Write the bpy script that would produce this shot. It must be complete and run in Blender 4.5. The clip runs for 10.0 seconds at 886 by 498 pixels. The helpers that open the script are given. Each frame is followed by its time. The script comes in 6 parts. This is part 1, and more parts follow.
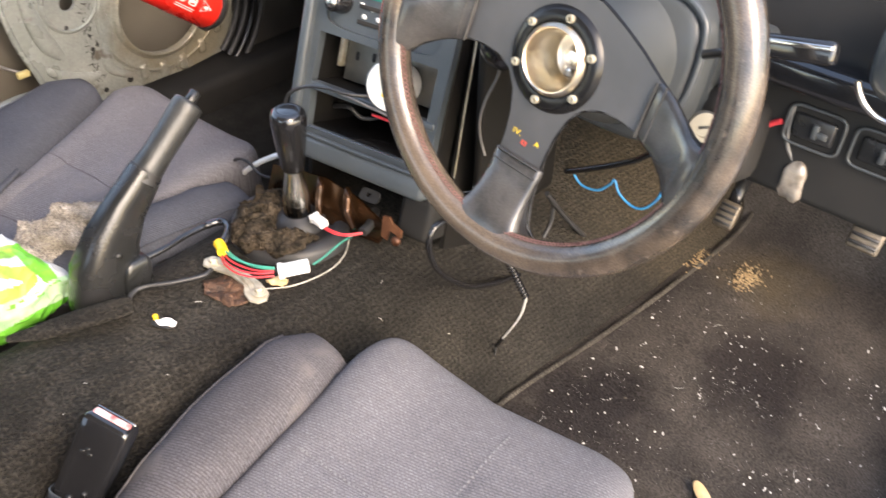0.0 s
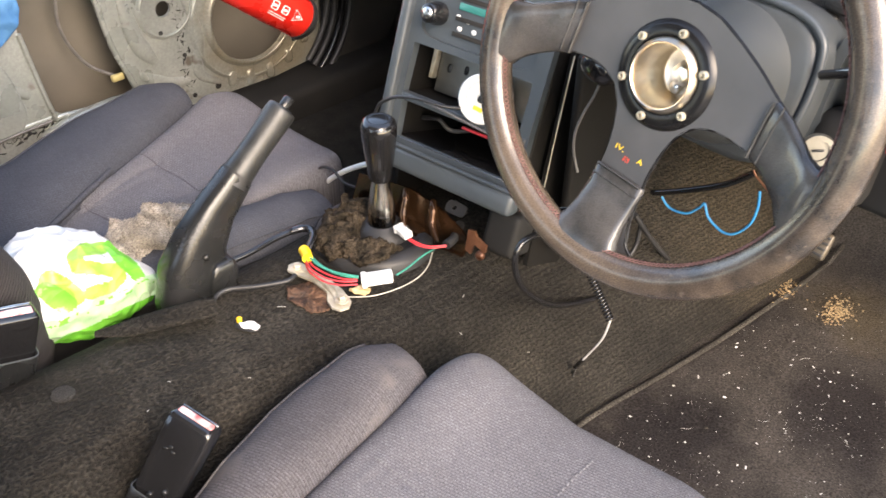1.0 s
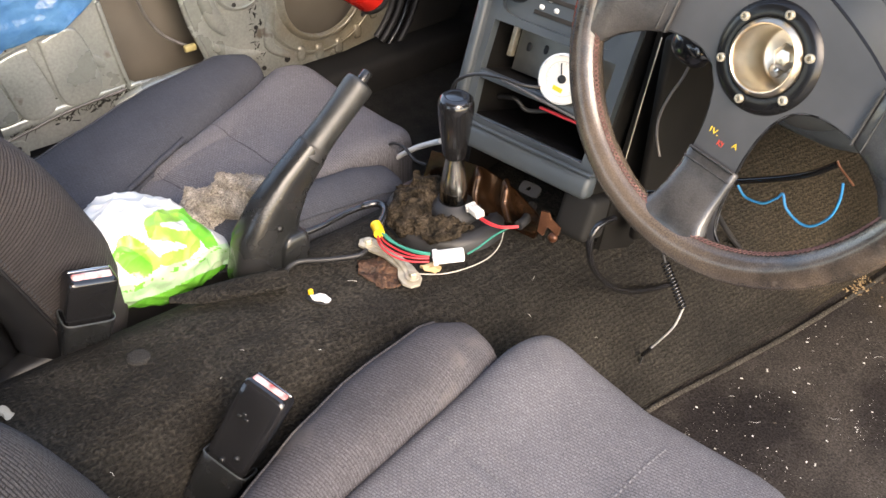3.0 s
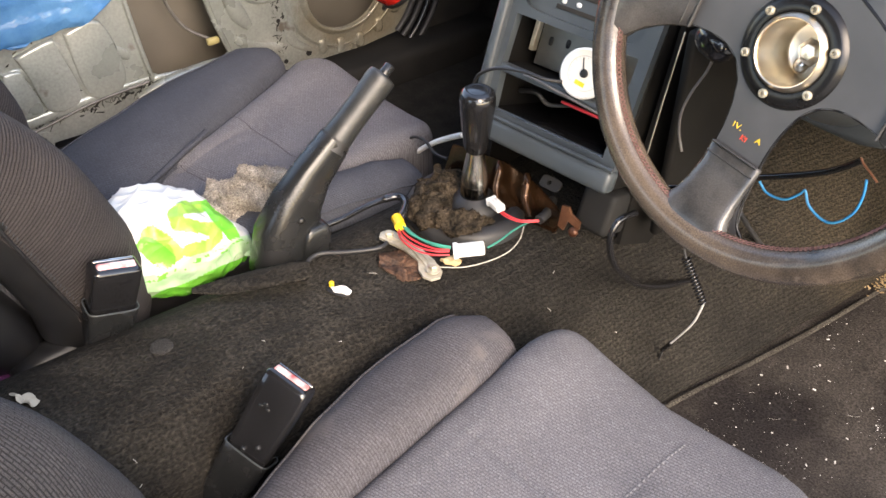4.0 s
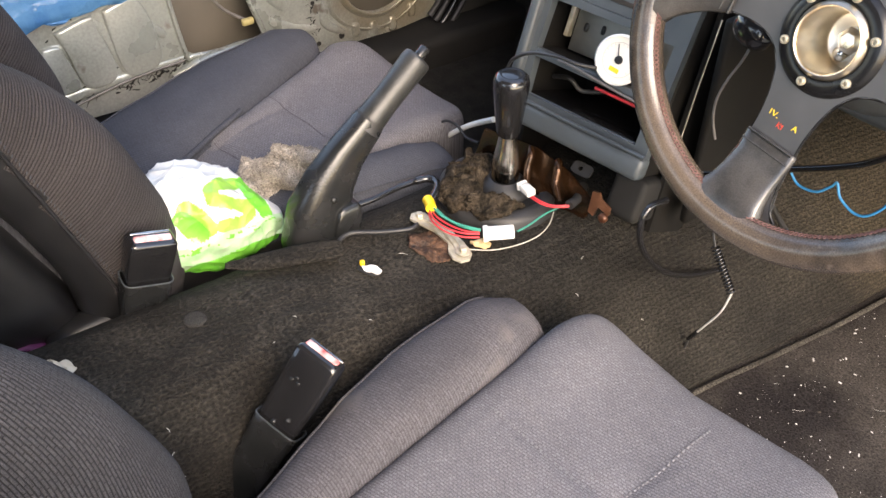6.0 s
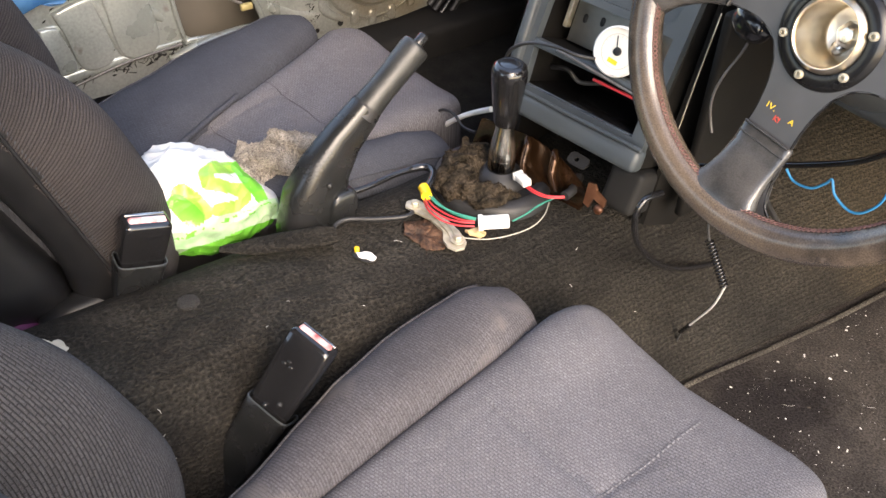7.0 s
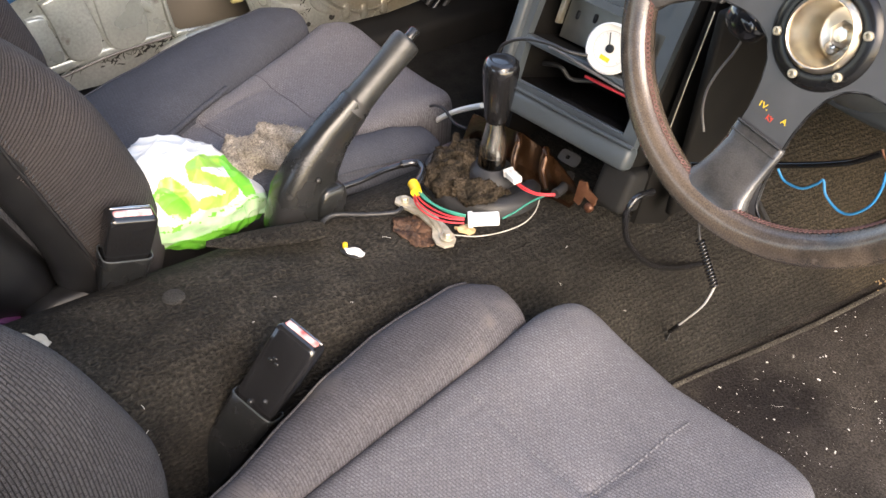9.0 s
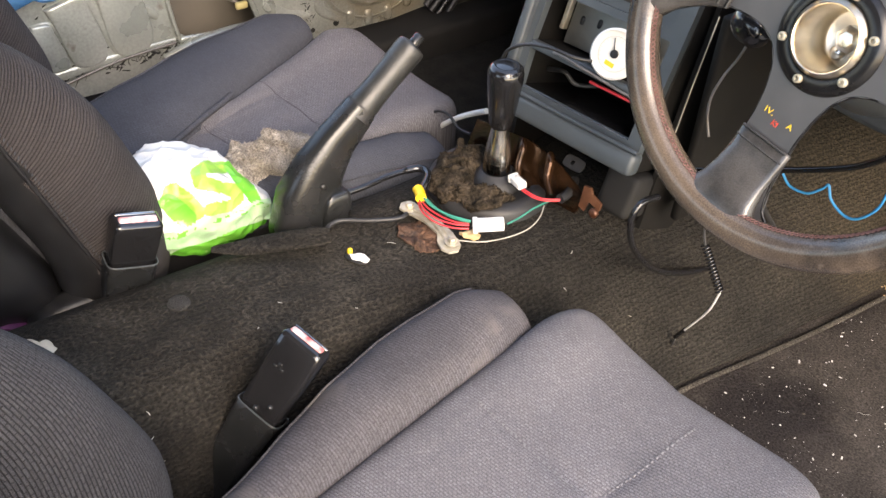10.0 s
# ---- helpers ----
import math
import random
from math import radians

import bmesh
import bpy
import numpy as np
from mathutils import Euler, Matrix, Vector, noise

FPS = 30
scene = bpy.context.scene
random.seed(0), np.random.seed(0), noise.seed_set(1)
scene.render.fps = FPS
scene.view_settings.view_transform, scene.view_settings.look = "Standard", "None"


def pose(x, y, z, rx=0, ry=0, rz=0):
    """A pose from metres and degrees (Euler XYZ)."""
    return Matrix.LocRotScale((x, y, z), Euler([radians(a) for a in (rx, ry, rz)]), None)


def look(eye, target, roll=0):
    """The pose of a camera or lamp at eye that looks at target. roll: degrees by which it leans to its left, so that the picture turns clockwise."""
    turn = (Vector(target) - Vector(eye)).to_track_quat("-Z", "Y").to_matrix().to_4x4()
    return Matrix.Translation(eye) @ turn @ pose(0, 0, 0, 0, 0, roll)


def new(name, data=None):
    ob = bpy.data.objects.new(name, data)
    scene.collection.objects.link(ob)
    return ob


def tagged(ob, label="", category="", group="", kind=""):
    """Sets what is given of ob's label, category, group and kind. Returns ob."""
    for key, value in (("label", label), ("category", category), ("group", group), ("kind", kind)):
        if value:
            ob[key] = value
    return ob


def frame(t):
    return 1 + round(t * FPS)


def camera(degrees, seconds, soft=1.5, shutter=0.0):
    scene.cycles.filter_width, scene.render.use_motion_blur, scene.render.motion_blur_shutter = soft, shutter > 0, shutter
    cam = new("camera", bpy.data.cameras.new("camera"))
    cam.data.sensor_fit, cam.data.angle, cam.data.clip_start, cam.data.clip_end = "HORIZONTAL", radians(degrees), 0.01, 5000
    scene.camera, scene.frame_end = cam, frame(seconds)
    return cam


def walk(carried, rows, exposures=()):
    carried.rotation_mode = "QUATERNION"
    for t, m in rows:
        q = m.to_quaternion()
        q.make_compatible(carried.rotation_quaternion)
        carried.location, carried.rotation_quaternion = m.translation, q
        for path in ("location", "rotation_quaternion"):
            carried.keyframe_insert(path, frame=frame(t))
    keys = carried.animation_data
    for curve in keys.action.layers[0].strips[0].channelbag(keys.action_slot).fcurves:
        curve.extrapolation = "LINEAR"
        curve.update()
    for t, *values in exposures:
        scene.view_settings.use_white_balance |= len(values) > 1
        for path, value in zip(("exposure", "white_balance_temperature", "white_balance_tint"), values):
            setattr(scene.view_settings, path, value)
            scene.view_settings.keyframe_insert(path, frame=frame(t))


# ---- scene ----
from mathutils.bvhtree import BVHTree
SOFT = 1.5
EXPOSURES = [(t, e, 8050, 15) for t, e in ((0.0, 2.98), (0.5, 3.05), (1.0, 2.88), (1.6, 2.77), (2.5, 2.70), (10.0, 2.70))]
cam = camera(52.77, 10.0, soft=SOFT, shutter=0.5)
PATH = [
    (0, (0.7168, -0.5637, 0.8863), (0.2135, 0.0304, 0.2589), 1.57),
    (0.5, (0.7049, -0.5737, 0.8805), (0.1598, 0.0035, 0.2724), 1.50),
    (1, (0.6923, -0.5781, 0.8751), (0.1309, -0.0217, 0.2625), 1.13),
    (1.5, (0.6786, -0.5844, 0.8691), (0.1071, -0.0461, 0.2497), 1.01),
    (2, (0.6710, -0.5880, 0.8679), (0.0945, -0.0612, 0.2433), 1.06),
    (2.5, (0.6686, -0.5946, 0.8663), (0.0875, -0.0757, 0.2393), 1.18),
    (4, (0.6697, -0.6048, 0.8671), (0.0739, -0.1101, 0.2344), 0.76),
    (4.5, (0.6700, -0.6066, 0.8677), (0.0698, -0.1228, 0.2307), 0.58),
    (5, (0.6701, -0.6080, 0.8688), (0.0673, -0.1296, 0.2303), 0.75),
    (5.5, (0.6712, -0.6154, 0.8683), (0.0666, -0.1421, 0.2276), 0.83),
    (7, (0.6758, -0.6230, 0.8626), (0.0796, -0.1494, 0.2143), 2.66),
    (7.5, (0.6748, -0.6250, 0.8618), (0.0856, -0.1477, 0.2099), 3.71),
    (8, (0.6716, -0.6229, 0.8562), (0.0876, -0.1462, 0.1991), 4.22),
    (8.5, (0.6718, -0.6210, 0.8570), (0.0875, -0.1433, 0.2010), 4.07),
    (9, (0.6715, -0.6174, 0.8576), (0.0838, -0.1369, 0.2066), 3.78),
    (9.5, (0.6701, -0.6192, 0.8577), (0.0800, -0.1393, 0.2084), 3.69),
    (10, (0.6705, -0.6178, 0.8578), (0.0770, -0.1389, 0.2110), 3.45),
]
walk(cam, [(t, look(eye, target, roll)) for t, eye, target, roll in PATH], EXPOSURES)

# ---------- light ----------
world = bpy.data.worlds.new("daylight")
scene.world = world
world.use_nodes = True
wn = world.node_tree
sky = wn.nodes.new("ShaderNodeTexSky")
sky.sky_type, sky.sun_disc = "NISHITA", False
sky.sun_elevation, sky.sun_rotation = radians(36), radians(106)
wn.links.new(sky.outputs[0], wn.nodes["Background"].inputs[0])
wn.nodes["Background"].inputs[1].default_value = 0.15
sun = new("sun", bpy.data.lights.new("sun", "SUN"))
sun.data.energy, sun.data.angle, sun.data.color = 0.80, radians(36), (1.0, 0.95, 0.88)
sun.matrix_world = look((3.0, -0.85, 2.3), (0, 0, 0))


# ---------- materials ----------
def surface(name, c1, c2, scale=40.0, rough=(0.5, 0.7), metal=0.0, bump=0.1, fine=400.0, depth=0.001, ribs=0.0, ribturn=0.0, ribdark=0.6, ribaxis="Y", wobble=0.8, grain=0.0, stretch=None, patches=(), coat=0.0, trans=0.0, spots=None, weave=0.0, knit=None, spec=0.5):
    m = bpy.data.materials.new(name)
    m.use_nodes = True
    nt = m.node_tree
    n, l = nt.nodes, nt.links
    b = n["Principled BSDF"]
    co = n.new("ShaderNodeTexCoord")
    big = n.new("ShaderNodeTexNoise")
    big.inputs["Scale"].default_value, big.inputs["Detail"].default_value = scale, 5
    l.new(co.outputs["Object"], big.inputs["Vector"])
    ramp = n.new("ShaderNodeValToRGB")
    ramp.color_ramp.elements[0].position, ramp.color_ramp.elements[1].position = 0.32, 0.68
    ramp.color_ramp.elements[0].color, ramp.color_ramp.elements[1].color = (*c1, 1), (*c2, 1)
    l.new(big.outputs["Fac"], ramp.inputs["Fac"])
    colour = ramp.outputs["Color"]
    # ragged round patches of another tone: centre, radius, colour
    for spot, radius, tone in patches:
        far = n.new("ShaderNodeVectorMath")
        far.operation = "DISTANCE"
        far.inputs[1].default_value = spot
        l.new(co.outputs["Object"], far.inputs[0])
        edge = n.new("ShaderNodeTexNoise")
        edge.inputs["Scale"].default_value, edge.inputs["Detail"].default_value = 14, 6
        l.new(co.outputs["Object"], edge.inputs["Vector"])
        soft = n.new("ShaderNodeMath")
        soft.operation = "MULTIPLY_ADD"
        soft.inputs[1].default_value = 0.16
        l.new(edge.outputs["Fac"], soft.inputs[0])
        l.new(far.outputs["Value"], soft.inputs[2])
        band = n.new("ShaderNodeMapRange")
        band.inputs[1].default_value, band.inputs[2].default_value = radius + 0.05, radius + (0.12 if radius < 0.15 else 0.30)
        band.inputs[3].default_value, band.inputs[4].default_value = 0.75, 0.0
        l.new(soft.outputs[0], band.inputs[0])
        mx = n.new("ShaderNodeMix")
        mx.data_type = "RGBA"
        mx.inputs[7].default_value = (*tone, 1)
        l.new(band.outputs[0], mx.inputs["Factor"])
        l.new(colour, mx.inputs[6])
        colour = mx.outputs[2]
    small = n.new("ShaderNodeTexNoise")
    small.inputs["Scale"].default_value, small.inputs["Detail"].default_value = fine, 3
    if stretch:
        sm = n.new("ShaderNodeMapping")
        sm.inputs["Scale"].default_value = stretch
        l.new(co.outputs["Object"], sm.inputs["Vector"])
        l.new(sm.outputs[0], small.inputs["Vector"])
    else:
        l.new(co.outputs["Object"], small.inputs["Vector"])
    height = small.outputs["Fac"]
    if grain:
        gr = n.new("ShaderNodeMapRange")
        gr.inputs[1].default_value, gr.inputs[2].default_value = 0.3, 0.7
        gr.inputs[3].default_value, gr.inputs[4].default_value = 1.0 - grain, 1.0 + grain
        l.new(small.outputs["Fac"], gr.inputs[0])
        gm = n.new("ShaderNodeMix")
        gm.data_type, gm.blend_type = "RGBA", "MULTIPLY"
        gm.inputs["Factor"].default_value = 1.0
        l.new(colour, gm.inputs[6])
        l.new(gr.outputs[0], gm.inputs[7])
        colour = gm.outputs[2]
    if ribs:
        turn = n.new("ShaderNodeMapping")
        turn.inputs["Rotation"].default_value = (0, 0, radians(ribturn))
        l.new(co.outputs["Object"], turn.inputs["Vector"])
        wave = n.new("ShaderNodeTexWave")
        wave.bands_direction = ribaxis
        wave.inputs["Scale"].default_value = 0.314 / ribs
        wave.inputs["Distortion"].default_value, wave.inputs["Detail"].default_value = wobble, 2
        wave.inputs["Detail Scale"].default_value = 3.0
        l.new(turn.outputs[0], wave.inputs["Vector"])
        mul = n.new("ShaderNodeMix")
        mul.data_type, mul.blend_type = "RGBA", "MULTIPLY"
        mul.inputs["Factor"].default_value = ribdark
        l.new(colour, mul.inputs[6])
        l.new(wave.outputs["Color"], mul.inputs[7])
        colour = mul.outputs[2]
        if weave:
            cross = n.new("ShaderNodeTexWave")
            cross.bands_direction = "Y" if ribaxis == "Z" else "X"
            cross.inputs["Scale"].default_value = 0.314 / weave
            cross.inputs["Distortion"].default_value, cross.inputs["Detail"].default_value = wobble * 1.5 + 0.5, 2
            l.new(turn.outputs[0], cross.inputs["Vector"])
            mul2 = n.new("ShaderNodeMix")
            mul2.data_type, mul2.blend_type = "RGBA", "MULTIPLY"
            mul2.inputs["Factor"].default_value = ribdark * 0.55
            l.new(colour, mul2.inputs[6])
            l.new(cross.outputs["Color"], mul2.inputs[7])
            colour = mul2.outputs[2]
        add = n.new("ShaderNodeMath")
        add.operation = "MULTIPLY_ADD"
        add.inputs[1].default_value = 0.5
        l.new(wave.outputs["Fac"], add.inputs[0])
        l.new(small.outputs["Fac"], add.inputs[2])
        height = add.outputs[0]
    if knit:
        # interlocking rows of stitches: stitch length, row height, the two directions and how dark the gaps are
        along, row, udir, vdir, dark, uv = knit
        pair = n.new("ShaderNodeCombineXYZ")
        for k, direction in enumerate((udir, vdir)):
            dot = n.new("ShaderNodeVectorMath")
            dot.operation = "DOT_PRODUCT"
            dot.inputs[1].default_value = direction
            l.new(co.outputs["UV" if uv else "Object"], dot.inputs[0])
            l.new(dot.outputs["Value"], pair.inputs[k])
        brick = n.new("ShaderNodeTexBrick")
        brick.inputs["Scale"].default_value = 100.0
        brick.inputs["Brick Width"].default_value, brick.inputs["Row Height"].default_value = along * 100, row * 100
        brick.inputs["Mortar Size"].default_value, brick.inputs["Mortar Smooth"].default_value = row * 24, 0.8
        brick.inputs["Color1"].default_value, brick.inputs["Color2"].default_value = (1, 1, 1, 1), (0.84, 0.84, 0.84, 1)
        brick.inputs["Mortar"].default_value = (dark, dark, dark, 1)
        l.new(pair.outputs[0], brick.inputs["Vector"])
        km = n.new("ShaderNodeMix")
        km.data_type, km.blend_type = "RGBA", "MULTIPLY"
        km.inputs["Factor"].default_value = 1.0
        l.new(colour, km.inputs[6])
        l.new(brick.outputs["Color"], km.inputs[7])
        colour = km.outputs[2]
        drop = n.new("ShaderNodeMath")
        drop.operation = "MULTIPLY_ADD"
        drop.inputs[1].default_value = -0.9
        l.new(brick.outputs["Fac"], drop.inputs[0])
        l.new(small.outputs["Fac"], drop.inputs[2])
        height = drop.outputs[0]
    if spots:
        sp = n.new("ShaderNodeTexNoise")
        sp.inputs["Scale"].default_value, sp.inputs["Detail"].default_value = spots[0], 8
        l.new(co.outputs["Object"], sp.inputs["Vector"])
        sr = n.new("ShaderNodeValToRGB")
        sr.color_ramp.elements[0].position, sr.color_ramp.elements[1].position = spots[1], spots[1] + 0.08
        l.new(sp.outputs["Fac"], sr.inputs["Fac"])
        mx = n.new("ShaderNodeMix")
        mx.data_type = "RGBA"
        mx.inputs[7].default_value = (*spots[2], 1)
        l.new(sr.outputs["Color"], mx.inputs["Factor"])
        l.new(colour, mx.inputs[6])
        colour = mx.outputs[2]
    l.new(colour, b.inputs["Base Color"])
    rr = n.new("ShaderNodeMapRange")
    rr.inputs[3].default_value, rr.inputs[4].default_value = rough
    l.new(big.outputs["Fac"], rr.inputs[0])
    l.new(rr.outputs[0], b.inputs["Roughness"])
    b.inputs["Metallic"].default_value = metal
    b.inputs["Specular IOR Level"].default_value = spec
    b.inputs["Coat Weight"].default_value = coat
    b.inputs["Transmission Weight"].default_value = trans
    bp = n.new("ShaderNodeBump")
    bp.inputs["Strength"].default_value, bp.inputs["Distance"].default_value = bump, depth
    l.new(height, bp.inputs["Height"])
    l.new(bp.outputs[0], b.inputs["Normal"])
    return m


M = {}
M["carpet"] = surface("charcoal_carpet", (0.014, 0.013, 0.012), (0.032, 0.030, 0.027), 30, (0.95, 1.0), bump=1.0, fine=600, depth=0.003, grain=0.7, spots=(60, 0.68, (0.07, 0.06, 0.045)))
M["tunnel_carpet"] = surface("ribbed_tunnel_carpet", (0.0160, 0.0141, 0.0118), (0.040, 0.0355, 0.0290), 9, (0.95, 1.0), bump=1.0, fine=420, depth=0.0028, grain=0.6, stretch=(1.0, 0.6, 1.0), ribs=0.0052, ribdark=0.42, ribaxis="Z", wobble=6.0, weave=0.008, patches=(((0.27, 0.54, 0.12), 0.14, (0.050, 0.040, 0.027)), ((0.22, 0.62, 0.2), 0.16, (0.050, 0.040, 0.027))), spots=(95, 0.75, (0.06, 0.052, 0.040)), spec=0.2)
# two darker patches ahead of the seat and a tan one further forward
M["floor_carpet"] = surface("dusty_floor_carpet", (0.056, 0.049, 0.045), (0.122, 0.106, 0.092), 8, (0.95, 1.0), bump=1.0, fine=420, depth=0.0025, grain=0.5, spots=(130, 0.70, (0.17, 0.145, 0.115)), patches=(((0.36, 0.15, 0), 0.085, (0.026, 0.022, 0.024)), ((0.50, 0.37, 0), 0.075, (0.028, 0.023, 0.024)), ((0.42, 0.56, 0), 0.06, (0.125, 0.100, 0.066))), spec=0.2)
M["carpet_seam"] = surface("worn_seam_carpet", (0.034, 0.030, 0.025), (0.070, 0.062, 0.052), 30, (0.95, 1.0), bump=1.0, fine=500, depth=0.002, grain=0.8, spec=0.2)
M["seat"] = surface("grey_seat_cloth", (0.130, 0.126, 0.137), (0.168, 0.162, 0.175), 9, (0.9, 1.0), bump=0.6, fine=900, depth=0.0012, grain=0.35, spots=(7, 0.60, (0.150, 0.139, 0.142)), spec=0.25, knit=(0.0052, 0.0030, (0.97, 0.24, 0), (-0.24, 0.97, 0), 0.62, False))
M["bolster"] = surface("grey_bolster_cloth", (0.076, 0.072, 0.079), (0.100, 0.094, 0.102), 11, (0.9, 1.0), bump=0.6, fine=900, depth=0.0012, grain=0.35, spots=(11, 0.56, (0.106, 0.096, 0.095)), spec=0.25, knit=(0.010, 0.0031, (0.95, 0.31, 0), (-0.31, 0.95, 0), 0.60, False))
M["outer"] = surface("slate_bolster_cloth", (0.052, 0.056, 0.068), (0.073, 0.077, 0.091), 9, (0.9, 1.0), bump=0.5, fine=900, depth=0.001, grain=0.3, spec=0.25, knit=(0.0060, 0.0031, (0.80, 0.6, 0), (-0.6, 0.80, 0), 0.70, False))
M["back"] = surface("ribbed_back_cloth", (0.050, 0.044, 0.045), (0.070, 0.061, 0.060), 9, (0.9, 1.0), bump=0.9, fine=900, depth=0.002, grain=0.3, spec=0.25, knit=(3.0, 0.0046, (0.35, 1.0, 0), (1.0, -0.35, 0), 0.42, True))
M["driver_back"] = surface("dashed_back_cloth", (0.046, 0.045, 0.051), (0.066, 0.064, 0.070), 9, (0.9, 1.0), bump=0.9, fine=900, depth=0.002, grain=0.3, spec=0.25, knit=(0.0130, 0.0030, (1.0, 0.25, 0), (-0.25, 1.0, 0), 0.36, True))
M["vinyl"] = surface("black_vinyl", (0.012, 0.012, 0.013), (0.020, 0.020, 0.021), 30, (0.28, 0.4), bump=0.15, fine=900)
M["plastic"] = surface("black_grained_plastic", (0.009, 0.010, 0.010), (0.018, 0.018, 0.019), 25, (0.18, 0.36), bump=0.15, fine=1200, depth=0.0005)
M["grip"] = surface("worn_grip_plastic", (0.014, 0.015, 0.015), (0.028, 0.029, 0.029), 60, (0.26, 0.46), bump=0.35, fine=1400, depth=0.0006, grain=0.4)
M["gloss"] = surface("glossy_black_plastic", (0.008, 0.008, 0.009), (0.012, 0.012, 0.013), 20, (0.12, 0.22), bump=0.05, coat=0.4)
M["dash"] = surface("slate_dash_plastic", (0.044, 0.053, 0.060), (0.064, 0.075, 0.083), 12, (0.26, 0.44), bump=0.15, fine=1200, depth=0.0005)
M["dark_dash"] = surface("charcoal_dash_plastic", (0.008, 0.008, 0.008), (0.016, 0.015, 0.014), 15, (0.62, 0.8), bump=0.15, fine=1200, depth=0.0005, spec=0.3)
M["shroud"] = surface("dark_slate_plastic", (0.040, 0.046, 0.049), (0.058, 0.064, 0.067), 12, (0.28, 0.42), bump=0.15, fine=1200, depth=0.0005)
M["lacquer"] = surface("dark_brown_lacquered_steel", (0.012, 0.007, 0.004), (0.060, 0.027, 0.012), 34, (0.06, 0.2), metal=0.6, bump=0.3)
# near-black colour holds the shade under the dash and in slots
M["shadow"] = surface("underdash_shade_tone", (0.010, 0.009, 0.008), (0.022, 0.019, 0.016), 20, (0.8, 0.95), bump=0.3)
M["leather"] = surface("worn_black_leather", (0.018, 0.016, 0.015), (0.082, 0.062, 0.047), 36, (0.13, 0.30), bump=0.35, fine=900, depth=0.0006, coat=0.3, grain=0.35, spots=(120, 0.63, (0.085, 0.068, 0.055)), patches=(((-0.03, -0.19, 0.017), 0.10, (0.115, 0.088, 0.067)),))
M["wrap_leather"] = surface("scuffed_black_leather", (0.018, 0.018, 0.018), (0.058, 0.055, 0.053), 30, (0.13, 0.32), bump=0.4, fine=800, depth=0.0006, coat=0.3, grain=0.15)
M["spoke"] = surface("satin_black_alloy", (0.056, 0.057, 0.061), (0.080, 0.080, 0.084), 18, (0.34, 0.48), metal=0.2, bump=0.05, fine=900, depth=0.0003)
M["thread"] = surface("faded_red_thread", (0.075, 0.030, 0.027), (0.15, 0.075, 0.066), 90, (0.8, 0.9))
M["pale_thread"] = surface("pale_grey_thread", (0.128, 0.124, 0.133), (0.168, 0.163, 0.171), 90, (0.8, 0.9))
M["chrome"] = surface("bright_steel", (0.55, 0.53, 0.50), (0.68, 0.66, 0.62), 40, (0.16, 0.3), metal=1.0, bump=0.05)
M["black_chrome"] = surface("dark_polished_steel", (0.30, 0.28, 0.26), (0.42, 0.40, 0.37), 40, (0.08, 0.16), metal=1.0, bump=0.02)
M["pedal"] = surface("worn_pedal_metal", (0.07, 0.058, 0.045), (0.15, 0.125, 0.095), 50, (0.4, 0.6), metal=0.4, bump=0.2)
M["brushed"] = surface("dull_bay_steel", (0.20, 0.19, 0.165), (0.30, 0.28, 0.245), 25, (0.4, 0.55), metal=0.9, bump=0.08)
M["alu"] = surface("turned_aluminium", (0.66, 0.56, 0.43), (0.82, 0.73, 0.60), 30, (0.22, 0.40), metal=1.0, bump=0.1)
M["black_metal"] = surface("black_anodised_metal", (0.012, 0.012, 0.013), (0.02, 0.02, 0.021), 20, (0.2, 0.32), metal=0.5, bump=0.05)
M["door"] = surface("grey_green_door_steel", (0.25, 0.275, 0.255), (0.42, 0.44, 0.415), 7, (0.16, 0.42), metal=0.45, bump=0.15, fine=220, grain=0.12, spots=(22, 0.64, (0.17, 0.15, 0.125)), patches=(((-0.67, 0.30, 0.20), 0.13, (0.30, 0.245, 0.16)),))
M["skin"] = surface("door_outer_skin_inside", (0.085, 0.075, 0.060), (0.125, 0.110, 0.090), 8, (0.5, 0.7), metal=0.1, bump=0.1)
M["sealant"] = surface("black_butyl_sealant", (0.008, 0.008, 0.008), (0.016, 0.016, 0.016), 80, (0.35, 0.6), bump=0.5)
M["rubber"] = surface("black_rubber", (0.013, 0.013, 0.014), (0.026, 0.026, 0.027), 30, (0.42, 0.6), bump=0.2)
M["foam"] = surface("torn_felt_insulation", (0.016, 0.013, 0.009), (0.062, 0.047, 0.033), 60, (0.95, 1.0), bump=1.0, fine=300, depth=0.004, grain=0.6, spec=0.1)
M["rust"] = surface("rusty_brown_metal", (0.028, 0.015, 0.009), (0.125, 0.062, 0.034), 70, (0.5, 0.8), metal=0.2, bump=0.8, fine=260, depth=0.003, grain=0.5)
M["copper"] = surface("orange_brown_plate", (0.10, 0.040, 0.022), (0.23, 0.100, 0.055), 50, (0.25, 0.45), metal=0.5, bump=0.2)
M["zinc"] = surface("zinc_bracket", (0.26, 0.23, 0.17), (0.50, 0.46, 0.37), 60, (0.3, 0.5), metal=0.3, bump=0.25)
M["white"] = surface("white_nylon", (0.72, 0.71, 0.68), (0.80, 0.79, 0.76), 60, (0.35, 0.5), bump=0.05)
M["dull_white"] = surface("dirty_white_insulation", (0.36, 0.34, 0.29), (0.50, 0.47, 0.40), 60, (0.4, 0.5), bump=0.05)
M["red"] = surface("red_insulation", (0.50, 0.03, 0.04), (0.60, 0.05, 0.06), 60, (0.35, 0.5), bump=0.05)
M["green_wire"] = surface("teal_insulation", (0.02, 0.20, 0.15), (0.03, 0.27, 0.20), 60, (0.35, 0.5), bump=0.05)
